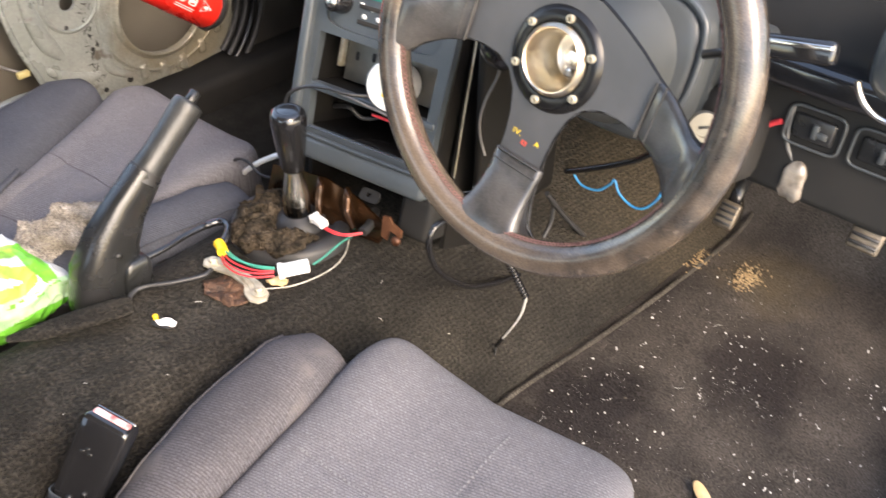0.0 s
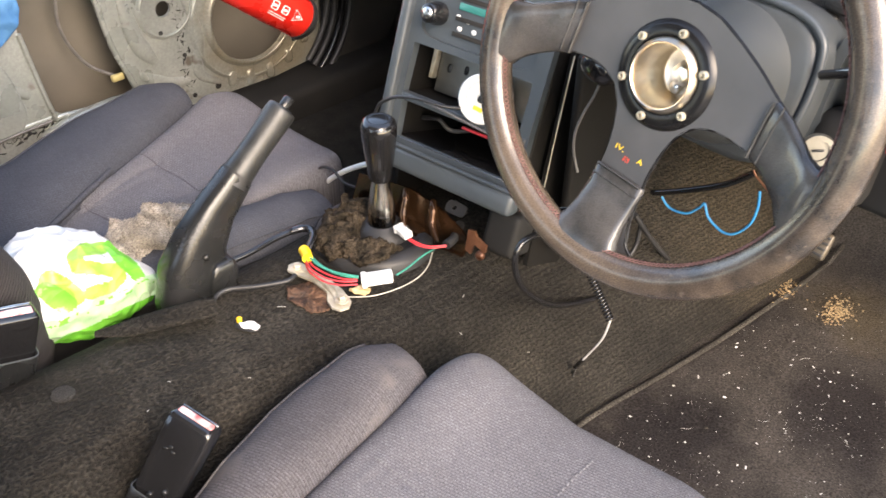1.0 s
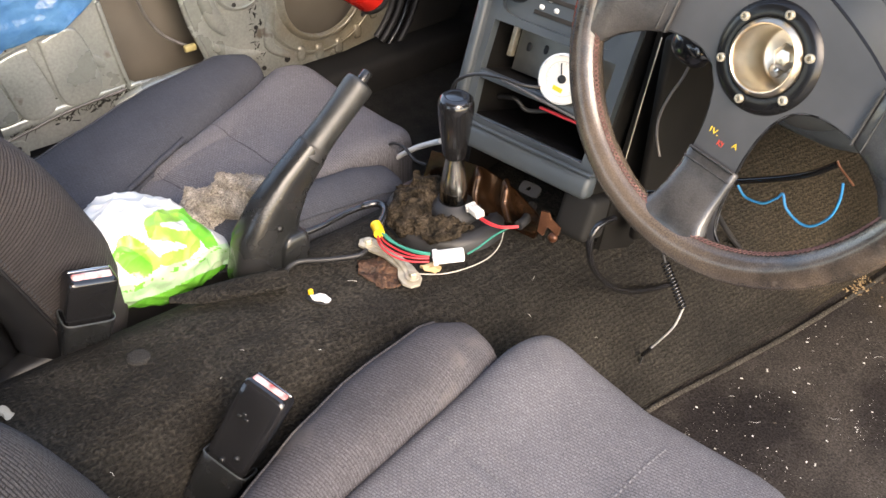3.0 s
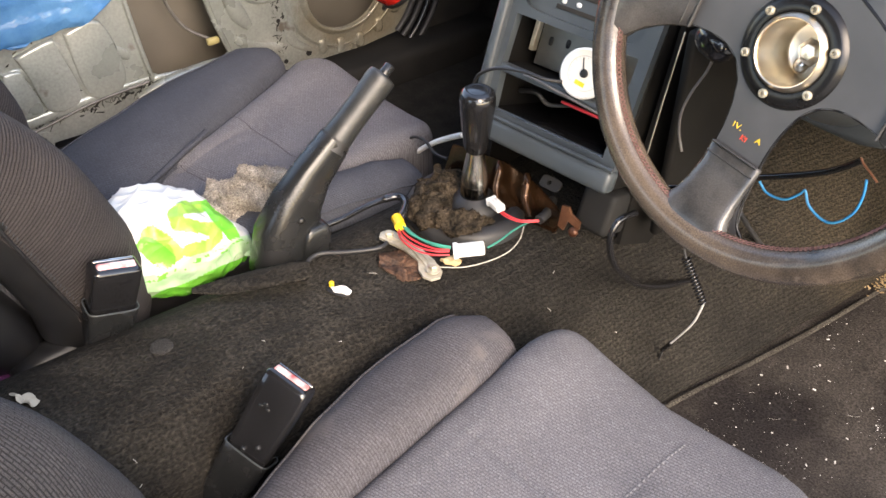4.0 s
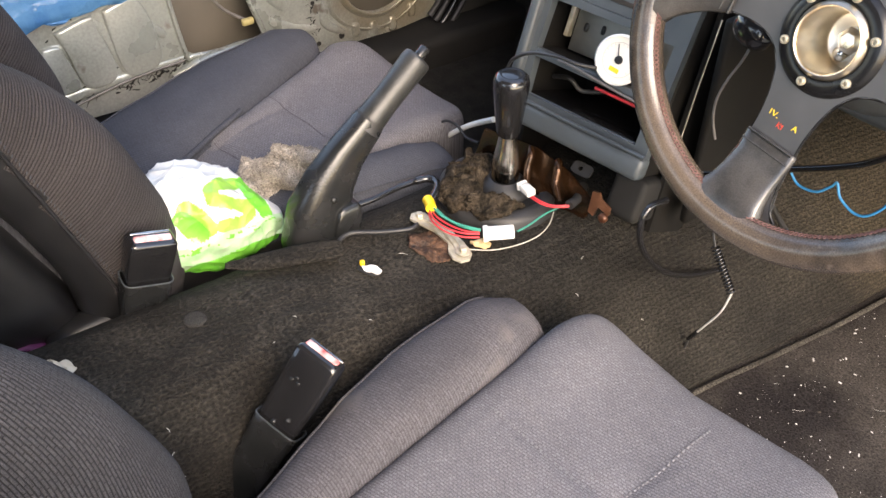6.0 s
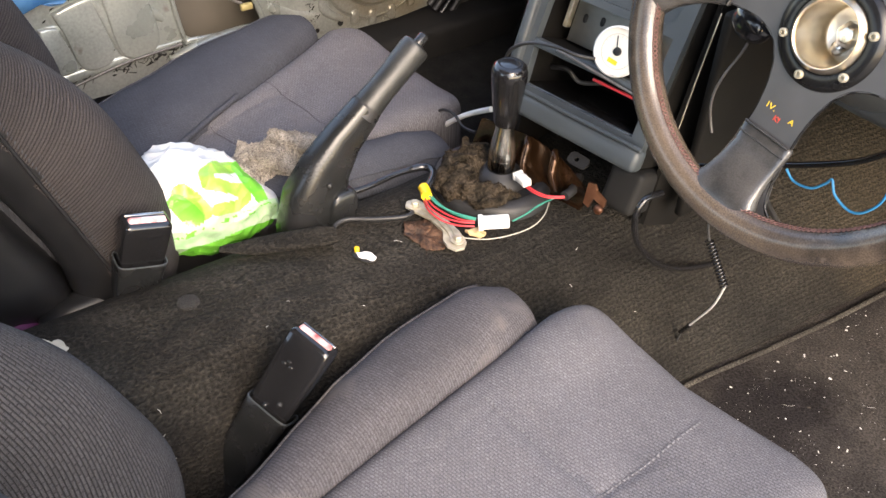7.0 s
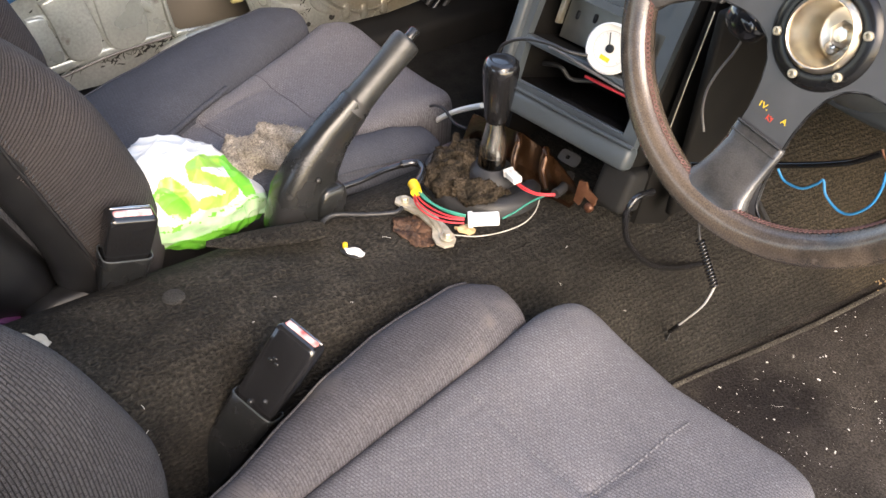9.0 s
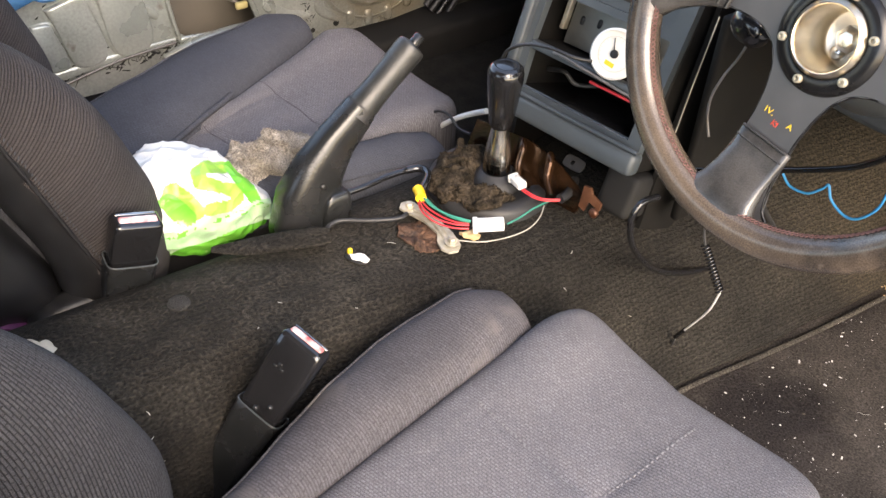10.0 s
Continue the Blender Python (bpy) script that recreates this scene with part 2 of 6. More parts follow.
M["yellow"] = surface("yellow_crimp", (0.75, 0.48, 0.02), (0.85, 0.56, 0.04), 60, (0.35, 0.5), bump=0.05)
M["dull_yellow"] = surface("faded_yellow_plastic", (0.30, 0.25, 0.10), (0.40, 0.34, 0.16), 60, (0.4, 0.6), bump=0.1)
M["dark_wire"] = surface("smoke_grey_insulation", (0.09, 0.085, 0.08), (0.15, 0.14, 0.13), 60, (0.3, 0.45), bump=0.05)
M["blue_wire"] = surface("blue_insulation", (0.010, 0.20, 0.46), (0.02, 0.28, 0.56), 60, (0.35, 0.5), bump=0.05)
M["grey_wire"] = surface("grey_insulation", (0.45, 0.44, 0.42), (0.55, 0.54, 0.50), 60, (0.4, 0.5), bump=0.05)
M["bag_white"] = surface("white_bag_film", (0.58, 0.59, 0.58), (0.68, 0.69, 0.67), 30, (0.3, 0.45), bump=0.5, fine=60, depth=0.004)
M["bag_green"] = surface("green_bag_film", (0.07, 0.40, 0.03), (0.18, 0.58, 0.07), 30, (0.3, 0.45), bump=0.5, fine=60, depth=0.004, spots=(45, 0.66, (0.50, 0.72, 0.36)))
M["bag_lime"] = surface("lime_bag_film", (0.20, 0.50, 0.05), (0.34, 0.60, 0.12), 30, (0.3, 0.45), bump=0.5, fine=60, depth=0.004)
M["towel"] = surface("grey_beige_towel", (0.20, 0.178, 0.150), (0.42, 0.375, 0.325), 40, (0.95, 1.0), bump=1.0, fine=450, depth=0.005, grain=0.45, spec=0.1)
M["ext_red"] = surface("red_enamel", (0.62, 0.015, 0.012), (0.70, 0.03, 0.02), 20, (0.2, 0.35), bump=0.03, coat=0.3)
M["sheet"] = surface("blue_plastic_film", (0.025, 0.12, 0.30), (0.12, 0.30, 0.52), 14, (0.08, 0.22), bump=0.8, fine=40, depth=0.006)
M["dial"] = surface("white_dial", (0.74, 0.72, 0.66), (0.80, 0.78, 0.72), 30, (0.4, 0.5), bump=0.02)
M["teal"] = surface("teal_display_glass", (0.02, 0.16, 0.14), (0.04, 0.22, 0.19), 30, (0.15, 0.25), bump=0.02)
M["speck"] = surface("pale_paint_chips", (0.65, 0.62, 0.56), (0.80, 0.78, 0.73), 90, (0.5, 0.7))
M["sawdust"] = surface("tan_dirt", (0.30, 0.20, 0.10), (0.46, 0.33, 0.18), 120, (0.9, 1.0), bump=1.0)
M["leaf"] = surface("dry_leaf", (0.42, 0.28, 0.13), (0.55, 0.40, 0.22), 60, (0.7, 0.9), bump=0.4)
M["clear"] = surface("clear_smoky_plastic", (0.05, 0.036, 0.026), (0.32, 0.28, 0.235), 55, (0.1, 0.25), bump=0.2, fine=120, coat=0.5)
M["magenta"] = surface("purple_strap", (0.07, 0.012, 0.06), (0.11, 0.02, 0.09), 40, (0.5, 0.7))
M["headliner"] = surface("grey_headliner", (0.30, 0.29, 0.27), (0.36, 0.35, 0.33), 20, (0.9, 1.0), bump=0.3)
M["ground"] = surface("pale_bounce_ground", (0.26, 0.245, 0.22), (0.34, 0.325, 0.295), 3, (0.9, 1.0), bump=0.6, fine=60, depth=0.01)
M["paint_yellow"] = surface("yellow_marking", (0.75, 0.50, 0.03), (0.80, 0.56, 0.05), 60, (0.4, 0.5))
# near-black tone puts recess and underdash shade into the colour
M["bay_black"] = surface("recess_shade_plastic", (0.004, 0.0035, 0.003), (0.008, 0.007, 0.006), 20, (0.6, 0.8), bump=0.1, spec=0.2)
M["bag_pale"] = surface("pale_green_bag_film", (0.30, 0.56, 0.26), (0.52, 0.72, 0.48), 50, (0.25, 0.4), bump=0.5, fine=60, depth=0.004)
# red button with the sky's glare mixed into its colour
M["button"] = surface("glare_paled_button", (0.50, 0.10, 0.10), (0.74, 0.58, 0.56), 90, (0.14, 0.28), bump=0.05)
M["paint_red"] = surface("red_marking", (0.55, 0.05, 0.03), (0.62, 0.08, 0.05), 60, (0.4, 0.5))


# ---------- mesh helpers ----------
def steps(a, b, n):
    return [a + (b - a) * i / (n - 1) for i in range(n)]


def part(name, bm, material, parent=None, label="", smooth=True):
    me = bpy.data.meshes.new(name)
    bmesh.ops.recalc_face_normals(bm, faces=bm.faces)
    bm.to_mesh(me)
    bm.free()
    for m in material if isinstance(material, (list, tuple)) else (material,):
        me.materials.append(M[m])
    if smooth:
        me.shade_smooth()
        me.set_sharp_from_angle(angle=radians(65))
    ob = new(name, me)
    if parent:
        ob.parent = parent
    if label:
        ob["label"] = label
    return ob


def crisp(ob, angle=35):
    me = ob.data
    me.shade_smooth()
    me.set_sharp_from_angle(angle=radians(angle))
    return ob


def thing(name, label, category, group="", kind=""):
    return tagged(new(name), label, category, group, kind)


def spline(pts, n=8):
    pts = [Vector(p) for p in pts]
    out = []
    for i in range(len(pts) - 1):
        p0, p1, p2, p3 = pts[max(i - 1, 0)], pts[i], pts[i + 1], pts[min(i + 2, len(pts) - 1)]
        for k in range(n):
            t = k / n
            out.append(0.5 * (2 * p1 + (p2 - p0) * t + (2 * p0 - 5 * p1 + 4 * p2 - p3) * t * t + (3 * p1 - p0 - 3 * p2 + p3) * t ** 3))
    return out + [pts[-1]]


def spline2(pts):
    return [(p.x, p.y) for p in spline([(x, y, 0) for x, y in pts + pts[:1]], 5)[:-1]]


def loft(rings, closed=False, caps=True, bm=None):
    bm = bm or bmesh.new()
    vs = [[bm.verts.new(p) for p in r] for r in rings]
    n = len(vs[0])
    for i in range(len(vs) - (0 if closed else 1)):
        a, b = vs[i], vs[(i + 1) % len(vs)]
        for j in range(n):
            bm.faces.new((a[j], a[(j + 1) % n], b[(j + 1) % n], b[j]))
    if caps and not closed:
        bm.faces.new(vs[0])
        bm.faces.new(vs[-1])
    return bm


def sweep(pts, radius, sides=8, closed=False, flat=1.0, up=None, bm=None):
    """A tube along pts; radius a number or one per point; flat squeezes the second axis."""
    pts = [Vector(p) for p in pts]
    n = len(pts)
    rad = radius if isinstance(radius, (list, tuple)) else [radius] * n
    if len(rad) != n:
        rad = [float(v) for v in np.interp(steps(0, 1, n), steps(0, 1, len(rad)), rad)]
    rings, side = [], None
    for i, p in enumerate(pts):
        d = (pts[(i + 1) % n] - pts[i - 1]) if closed else (pts[min(i + 1, n - 1)] - pts[max(i - 1, 0)])
        d.normalize()
        ref = Vector(up) if up else (side if side else Vector((0.13, 0.2, 0.97)))
        a = ref - d * ref.dot(d)
        if a.length < 1e-4:
            a = Vector((1, 0, 0)) - d * d.x
        a.normalize()
        side = a
        b = d.cross(a)
        rings.append([p + rad[i] * (math.cos(2 * math.pi * k / sides) * a * flat + math.sin(2 * math.pi * k / sides) * b) for k in range(sides)])
    return loft(rings, closed, bm=bm)


def box(centre, size, bevel=0.003, seg=2, m=None, bm=None):
    out = bm or bmesh.new()
    new_v = bmesh.ops.create_cube(out, size=1.0)["verts"]
    bmesh.ops.scale(out, vec=size, verts=new_v)
    if bevel:
        edges = list({e for v in new_v for e in v.link_edges})
        res = bmesh.ops.bevel(out, geom=edges, offset=min(bevel, min(size) * 0.49), segments=seg, affect="EDGES", profile=0.5)
        new_v = list({v for f in res["faces"] for v in f.verts} | {v for v in new_v if v.is_valid})
    bmesh.ops.transform(out, matrix=Matrix.Translation(centre) @ (m or Matrix()), verts=new_v)
    return out


def lathe(profile, m=None, seg=24, bm=None, caps=True):
    """profile: (radius, height) pairs round local z."""
    rings = [[Vector((max(r, 1e-4) * math.cos(2 * math.pi * k / seg), max(r, 1e-4) * math.sin(2 * math.pi * k / seg), h)) for k in range(seg)] for r, h in profile]
    if m:
        rings = [[m @ p for p in r] for r in rings]
    return loft(rings, bm=bm, caps=caps)


def blob(size, e1=0.4, e2=0.4, nu=48, nv=28, shape=None):
    """A rounded pillow of half sizes; shape moves each of its points."""
    def pw(v, e):
        return math.copysign(abs(v) ** e, v)
    flat = steps(0.03, 0.94, nv // 3)
    tilt = [math.acos(q ** (1 / e1)) for q in flat]
    turns = [-t for t in tilt] + steps(-tilt[-1], tilt[-1], nv - 2 * len(tilt) + 2)[1:-1] + tilt[::-1]
    rings = []
    for f in turns:
        r = []
        for k in range(nu):
            a = 2 * math.pi * k / nu
            p = Vector((size[0] * pw(math.cos(f), e1) * pw(math.cos(a), e2), size[1] * pw(math.cos(f), e1) * pw(math.sin(a), e2), size[2] * pw(math.sin(f), e1)))
            r.append(shape(p) if shape else p)
        rings.append(r)
    return loft(rings)


def plate(outer, holes, thick, m):
    """A flat plate with holes, in local x and y, thick along local -z."""
    bm = bmesh.new()
    edges = []
    for loop in (outer, *holes):
        vs = [bm.verts.new((x, y, 0)) for x, y in loop]
        edges += [bm.edges.new((vs[i], vs[(i + 1) % len(vs)])) for i in range(len(vs))]
    bmesh.ops.triangle_fill(bm, use_beauty=True, use_dissolve=False, edges=edges, normal=(0, 0, 1))
    res = bmesh.ops.extrude_face_region(bm, geom=bm.faces[:])
    bmesh.ops.translate(bm, vec=(0, 0, -thick), verts=[g for g in res["geom"] if isinstance(g, bmesh.types.BMVert)])
    bmesh.ops.transform(bm, matrix=m, verts=bm.verts)
    return bm


def ring2d(cx, cy, rx, ry=None, n=40, power=1.0):
    ry = ry or rx
    c = [(2 * math.pi * k / n) for k in range(n)]
    return [(cx + rx * math.copysign(abs(math.cos(a)) ** power, math.cos(a)), cy + ry * math.copysign(abs(math.sin(a)) ** power, math.sin(a))) for a in c]


def frame_at(origin, right, up):
    """A pose with local x to the right, y up and z out of the surface."""
    r = Vector(right).normalized()
    z = r.cross(Vector(up)).normalized()
    u = z.cross(r)
    m = Matrix((r, u, z)).transposed().to_4x4()
    return Matrix.Translation(origin) @ m


def fuzz(bm, count, length, width, seed):
    """Short fibres standing on a mesh."""
    r = random.Random(seed)
    bm.normal_update()
    roots = [(v.co.copy(), v.normal.copy()) for v in bm.verts]
    for k in range(count):
        p, nrm = r.choice(roots)
        side = Vector((r.gauss(0, 1), r.gauss(0, 1), r.gauss(0, 1)))
        side = (side - nrm * side.dot(nrm)).normalized()
        other = nrm.cross(side)
        p = p + side * r.gauss(0, 0.001) + other * r.gauss(0, 0.001)
        tip = p + (nrm * (0.4 + 0.6 * r.random()) + side * r.gauss(0, 0.6) + other * r.gauss(0, 0.6)) * length
        a, b, c, t = [bm.verts.new(q) for q in (p + side * width, p - side * width * 0.5 + other * width, p - side * width * 0.5 - other * width, tip)]
        for f in ((a, b, t), (b, c, t), (c, a, t)):
            bm.faces.new(f)
    return bm


# ---------- the setting ----------
def tunnel_point(s, y):
    """s: -1 at the far foot, 0 on the crest, 1 at the near foot."""
    wide = 0.272 + 0.055 * max(0.0, min(1.0, (y - 0.1) / 0.5))
    rise = 0.196 + 0.05 * max(0.0, -y - 0.25) + 0.10 * max(0.0, y - 0.25)
    cx = 0.020
    slim = max(0.0, min(1.0, (-y - 0.15) / 0.20))
    half = (wide - cx) * (1 - 0.36 * slim) if s > 0 else 0.25 * (1 - 0.06 * slim)
    a = abs(s)
    knots = ((0, 0, 1.0), (0.18, 0.16, 1.0), (0.32, 0.30, 0.985), (0.45, 0.44, 0.90), (0.60, 0.59, 0.70), (0.80, 0.80, 0.34), (1.0, 1.0, 0.0))
    ks = [k[0] for k in knots]
    return Vector((cx + math.copysign(1, s) * half * float(np.interp(a, ks, [k[1] for k in knots])), y, rise * float(np.interp(a, ks, [k[2] for k in knots]))))


def tunnel():
    bm = bmesh.new()
    ss = [i / 24 for i in range(-24, 25)]
    ys = [-1.2 + 0.025 * i for i in range(79)]
    top = [[bm.verts.new(tunnel_point(s, y) + Vector((0, 0, 0.0035 * noise.noise((s * 7, y * 14, 3)) * (1 - abs(s)))) - Vector((0, 0, 0.03 if abs(s) == 1 else 0))) for s in ss] for y in ys]
    low = [[bm.verts.new(v.co - Vector((0, 0, 0.012))) for v in r] for r in top]
    for g in (top, low):
        for i in range(len(ys) - 1):
            for j in range(len(ss) - 1):
                bm.faces.new((g[i][j], g[i][j + 1], g[i + 1][j + 1], g[i + 1][j]))
    for j in (0, len(ss) - 1):
        for i in range(len(ys) - 1):
            bm.faces.new((top[i][j], top[i + 1][j], low[i + 1][j], low[i][j]))
    return tagged(part("floor_tunnel", bm, "tunnel_carpet"), "charcoal ribbed carpet over the raised transmission tunnel", "tunnel carpet", kind="structure")


def carpet_sheet(name, x0, x1, y0, y1, material, label, toe=0.68):
    bm = bmesh.new()
    xs = list(steps(x0, x1, 30))
    ys = list(steps(y0, y1, 60))
    g = []
    for y in ys:
        up = max(0.0, y - toe)
        g.append([bm.verts.new((x, y - 0.35 * up, 1.1 * up + 0.004 * noise.noise((x * 9, y * 9, 1)) + 0.002 * noise.noise((x * 30, y * 30, 5)) - 0.002)) for x in xs])
    for i in range(len(ys) - 1):
        for j in range(len(xs) - 1):
            bm.faces.new((g[i][j], g[i][j + 1], g[i + 1][j + 1], g[i + 1][j]))
    bmesh.ops.solidify(bm, geom=bm.faces[:], thickness=0.008)
    return tagged(part(name, bm, material), label, "floor carpet", kind="structure")


tunnel()
carpet_sheet("floor", 0.25, 0.80, -1.2, 1.2, "floor_carpet", "dusty worn carpet in the driver footwell with pale chips")
carpet_sheet("floor_passenger", -0.70, -0.20, -1.2, 1.2, "carpet", "dark carpet in the passenger footwell", 0.55)
seam = spline([(0.274, 0.02, 0.004), (0.276, 0.11, 0.004), (0.300, 0.27, 0.004), (0.318, 0.42, 0.004), (0.333, 0.62, 0.005), (0.330, 0.70, 0.02)], 10)
tagged(part("trim", sweep([p - Vector((0, 0, 0.002)) for p in seam], 0.0036, 10, flat=0.35), "carpet_seam"), "raised carpet seam along the tunnel foot", "carpet seam", kind="structure")

# unseen ground plane, kept pale to bounce light into the cabin
g = bmesh.new()
box((0, 0, -0.33), (80, 80, 0.06), 0, bm=g)
tagged(part("ground", g, "ground", smooth=False), "pale unseen ground under the car that bounces light upward", "ground", kind="structure")
# unseen roof; its width and front edge set how much sky reaches the seats
tagged(part("roof", blob((0.60, 0.72, 0.03), 0.3, 0.4, 40, 12, lambda p: p + Vector((0.0, -1.00, 1.12 - 0.08 * (p.x / 0.60) ** 2))), "headliner"), "pale grey headliner, an unseen roof sized to shade the seats", "roof", kind="structure")
tagged(part("wall_rear", box((0, -1.47, 0.21), (1.36, 0.04, 0.66), 0.02), "carpet"), "dark carpeted bulkhead behind the seats", "bulkhead", kind="structure")
tagged(part("wall_front", box((0.0, 0.93, 0.28), (1.42, 0.04, 0.75), 0.02), "shadow"), "firewall in near-black shade tone behind the dashboard", "firewall", kind="structure")
tagged(part("sill", box((0.80, -0.2, -0.02), (0.10, 2.4, 0.20), 0.03, 3), "dark_dash"), "dark plastic sill under the open driver door", "door sill", kind="structure")
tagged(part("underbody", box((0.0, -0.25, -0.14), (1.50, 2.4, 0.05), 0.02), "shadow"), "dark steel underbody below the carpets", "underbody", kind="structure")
tagged(part("kick_panel", box((0.78, 0.74, 0.25), (0.04, 0.36, 0.55), 0.01), "dark_dash"), "dark kick panel beside the driver footwell", "kick panel", kind="structure")


# unseen side walls, added to block light from the rear
for name, x in (("wall_right", 0.76), ("wall_left", -0.72)):
    tagged(part(name, box((x, -1.17, 0.42), (0.05, 0.60, 1.05), 0.02), "headliner"), "plain grey side wall added out of view to cut rear light", "body side", kind="structure")


tagged(part("sill_passenger", box((-0.665, -0.2, -0.025), (0.13, 2.3, 0.17), 0.02, 3), "dark_dash"), "dark sill under the passenger door", "door sill", kind="structure")


# ---------- passenger door, stripped to the steel ----------
def door_panel():
    door = thing("door_1", "stripped grey-green steel passenger door without its trim", "car door", kind="structure")
    m = frame_at((-0.67, 0, 0), (0, 1, 0), (0, 0, 1))     # local x is y of the car, local y is z; local z faces the cabin
    outer = [(-0.95, 0.075), (-0.36, 0.083), (0.05, 0.072), (0.30, 0.066), (0.395, 0.075), (0.415, 0.13), (0.42, 0.30), (0.40, 0.47), (-0.95, 0.47)]
    hatch = [(-0.150, 0.290), (-0.132, 0.150), (-0.115, 0.137), (0.0, 0.130), (0.014, 0.140), (0.010, 0.160), (-0.010, 0.225), (-0.022, 0.31), (-0.03, 0.36), (-0.15, 0.36)]
    rear = [(-0.62, 0.25), (-0.36, 0.265), (-0.20, 0.30), (-0.20, 0.40), (-0.62, 0.40)]
    speaker = ring2d(0.262, 0.205, 0.088, 0.088)
    disc = ring2d(0.092, 0.262, 0.014, 0.014, 16)
    part("panel", plate(outer, [hatch, rear, speaker, disc], 0.006, m), "door", door, "grey-green painted inner steel", smooth=False)
    part("outer_skin", box((-0.745, -0.2, 0.2), (0.01, 1.5, 0.6), 0.002), "skin", door, "tan-grey inside of the outer skin")
    # rolled lips round the openings
    for name, loop, r in (("speaker_ring", ring2d(0.262, 0.205, 0.094, 0.094, 48), 0.010), ("speaker_lip", ring2d(0.262, 0.205, 0.126, 0.122, 48), 0.006), ("disc_emboss", ring2d(0.095, 0.262, 0.050, 0.050, 40), 0.006)):
        part(name, sweep([m @ Vector((x, y, 0.001)) for x, y in loop], r, 10, True, flat=0.4), "door", door)
    part("opening_lip", sweep(spline([m @ Vector((x, y, 0.002)) for x, y in hatch], 6), 0.005, 8, flat=0.8), "door", door)
    part("rolled_lip", sweep(spline([m @ Vector(p) for p in ((-0.16, 0.112, 0.002), (-0.12, 0.123, 0.008), (-0.06, 0.130, 0.012), (0.0, 0.128, 0.010), (0.06, 0.115, 0.004))], 6), [0.006, 0.010, 0.013, 0.014, 0.012, 0.006], 14), "door", door, "rounded pale steel lip")
    for name, pts, r in (("rib", [(-0.27, 0.245), (-0.255, 0.22), (-0.235, 0.15), (-0.225, 0.138)], 0.005),
                         ("rib", [(-0.365, 0.19), (-0.345, 0.213), (-0.318, 0.205), (-0.30, 0.150)], 0.005),
                         ("rib", [(-0.205, 0.215), (-0.175, 0.200), (-0.160, 0.185)], 0.006),
                         ("rib", [(0.125, 0.30), (0.150, 0.20), (0.140, 0.13), (0.18, 0.095)], 0.007),
                         ("rib", [(0.03, 0.16), (0.075, 0.128), (0.120, 0.120)], 0.008),
                         ("rib", [(0.02, 0.30), (0.035, 0.22), (0.06, 0.175)], 0.010),
                         ("lower_flange", [(-0.45, 0.122), (-0.36, 0.126), (-0.25, 0.133), (-0.13, 0.138)], 0.006)):
        part(name, sweep(spline([m @ Vector((x, y, 0)) for x, y in pts], 6), [r * 0.7, r * 1.5, r * 1.5, r * 0.7], 12, flat=0.45, up=(1, 0, 0)), "door", door)
    # pressed fields standing proud of the panel
    for field in ([(-0.355, 0.220), (-0.329, 0.218), (-0.323, 0.201), (-0.311, 0.142), (-0.351, 0.139), (-0.360, 0.157)],
                  [(-0.331, 0.240), (-0.275, 0.253), (-0.266, 0.237), (-0.250, 0.144), (-0.301, 0.136), (-0.320, 0.204)],
                  [(-0.253, 0.256), (-0.193, 0.260), (-0.173, 0.150), (-0.236, 0.140)]):
        loop = spline2(field)
        mid = Vector((sum(p[0] for p in loop), sum(p[1] for p in loop))) / len(loop)
        rings = [[m @ Vector((mid.x + (x - mid.x) * k, mid.y + (y - mid.y) * k, h)) for x, y in loop] for k, h in ((1.0, -0.001), (0.985, 0.003), (0.95, 0.0062), (0.90, 0.0070))]
        part("pressed_field", loft(rings), "door", door)
    for x, y in ((0.205, 0.093), (0.245, 0.085), (0.29, 0.083), (0.335, 0.10), (0.375, 0.13)):
        part("embossed_boss", blob((0.009, 0.015, 0.006), 0.6, 0.6, 18, 12, lambda p: m @ (p + Vector((x, y, 0)))), "door", door)
    for x, y, r in ((0.124, 0.088, 0.0045), (0.174, 0.090, 0.006), (0.203, 0.092, 0.005), (0.117, 0.17, 0.004), (0.35, 0.13, 0.005), (0.145, 0.215, 0.005), (0.08, 0.222, 0.004), (0.117, 0.285, 0.007), (-0.322, 0.095, 0.006), (-0.216, 0.232, 0.007), (0.388, 0.19, 0.004)):
        part("bolt_hole", lathe([(r, 0), (r, 0.0010), (r * 0.8, 0.0012), (r * 0.7, 0.0004), (r * 0.6, 0.0002)], m @ Matrix.Translation((x, y, 0.0005)), 14), "sealant", door, "dark bolt hole")
    part("square_clip", plate(ring2d(-0.216, 0.232, 0.014, 0.016, 16, 0.3), [ring2d(-0.216, 0.232, 0.006, 0.006, 12)], 0.004, m @ Matrix.Translation((0, 0, 0.005))), "door", door, smooth=False)
    rnd = random.Random(4)

    def smear(x, y, long, turn, r):
        pts, a = [], turn
        for k in range(5):
            pts.append(m @ Vector((x, y, 0.0012)))
            a += rnd.gauss(0, 0.5)
            x, y = x + math.cos(a) * long / 5, y + math.sin(a) * long / 5
        part("sealant_smear", sweep(spline(pts, 3), [r * 0.2, r, r * (0.3 + rnd.random()), r * 0.7, r * 0.15], 6, flat=0.4), "sealant", door, "black sealant smear")

    for k in range(20):
        x = -0.36 + 0.23 * rnd.random()
        smear(x, 0.122 + 0.06 * (x + 0.36) + 0.006 * rnd.gauss(0, 1), 0.010 + 0.022 * rnd.random(), 0.3 + 3.14 * (rnd.random() < 0.5), 0.0010 + 0.0016 * rnd.random() ** 2)
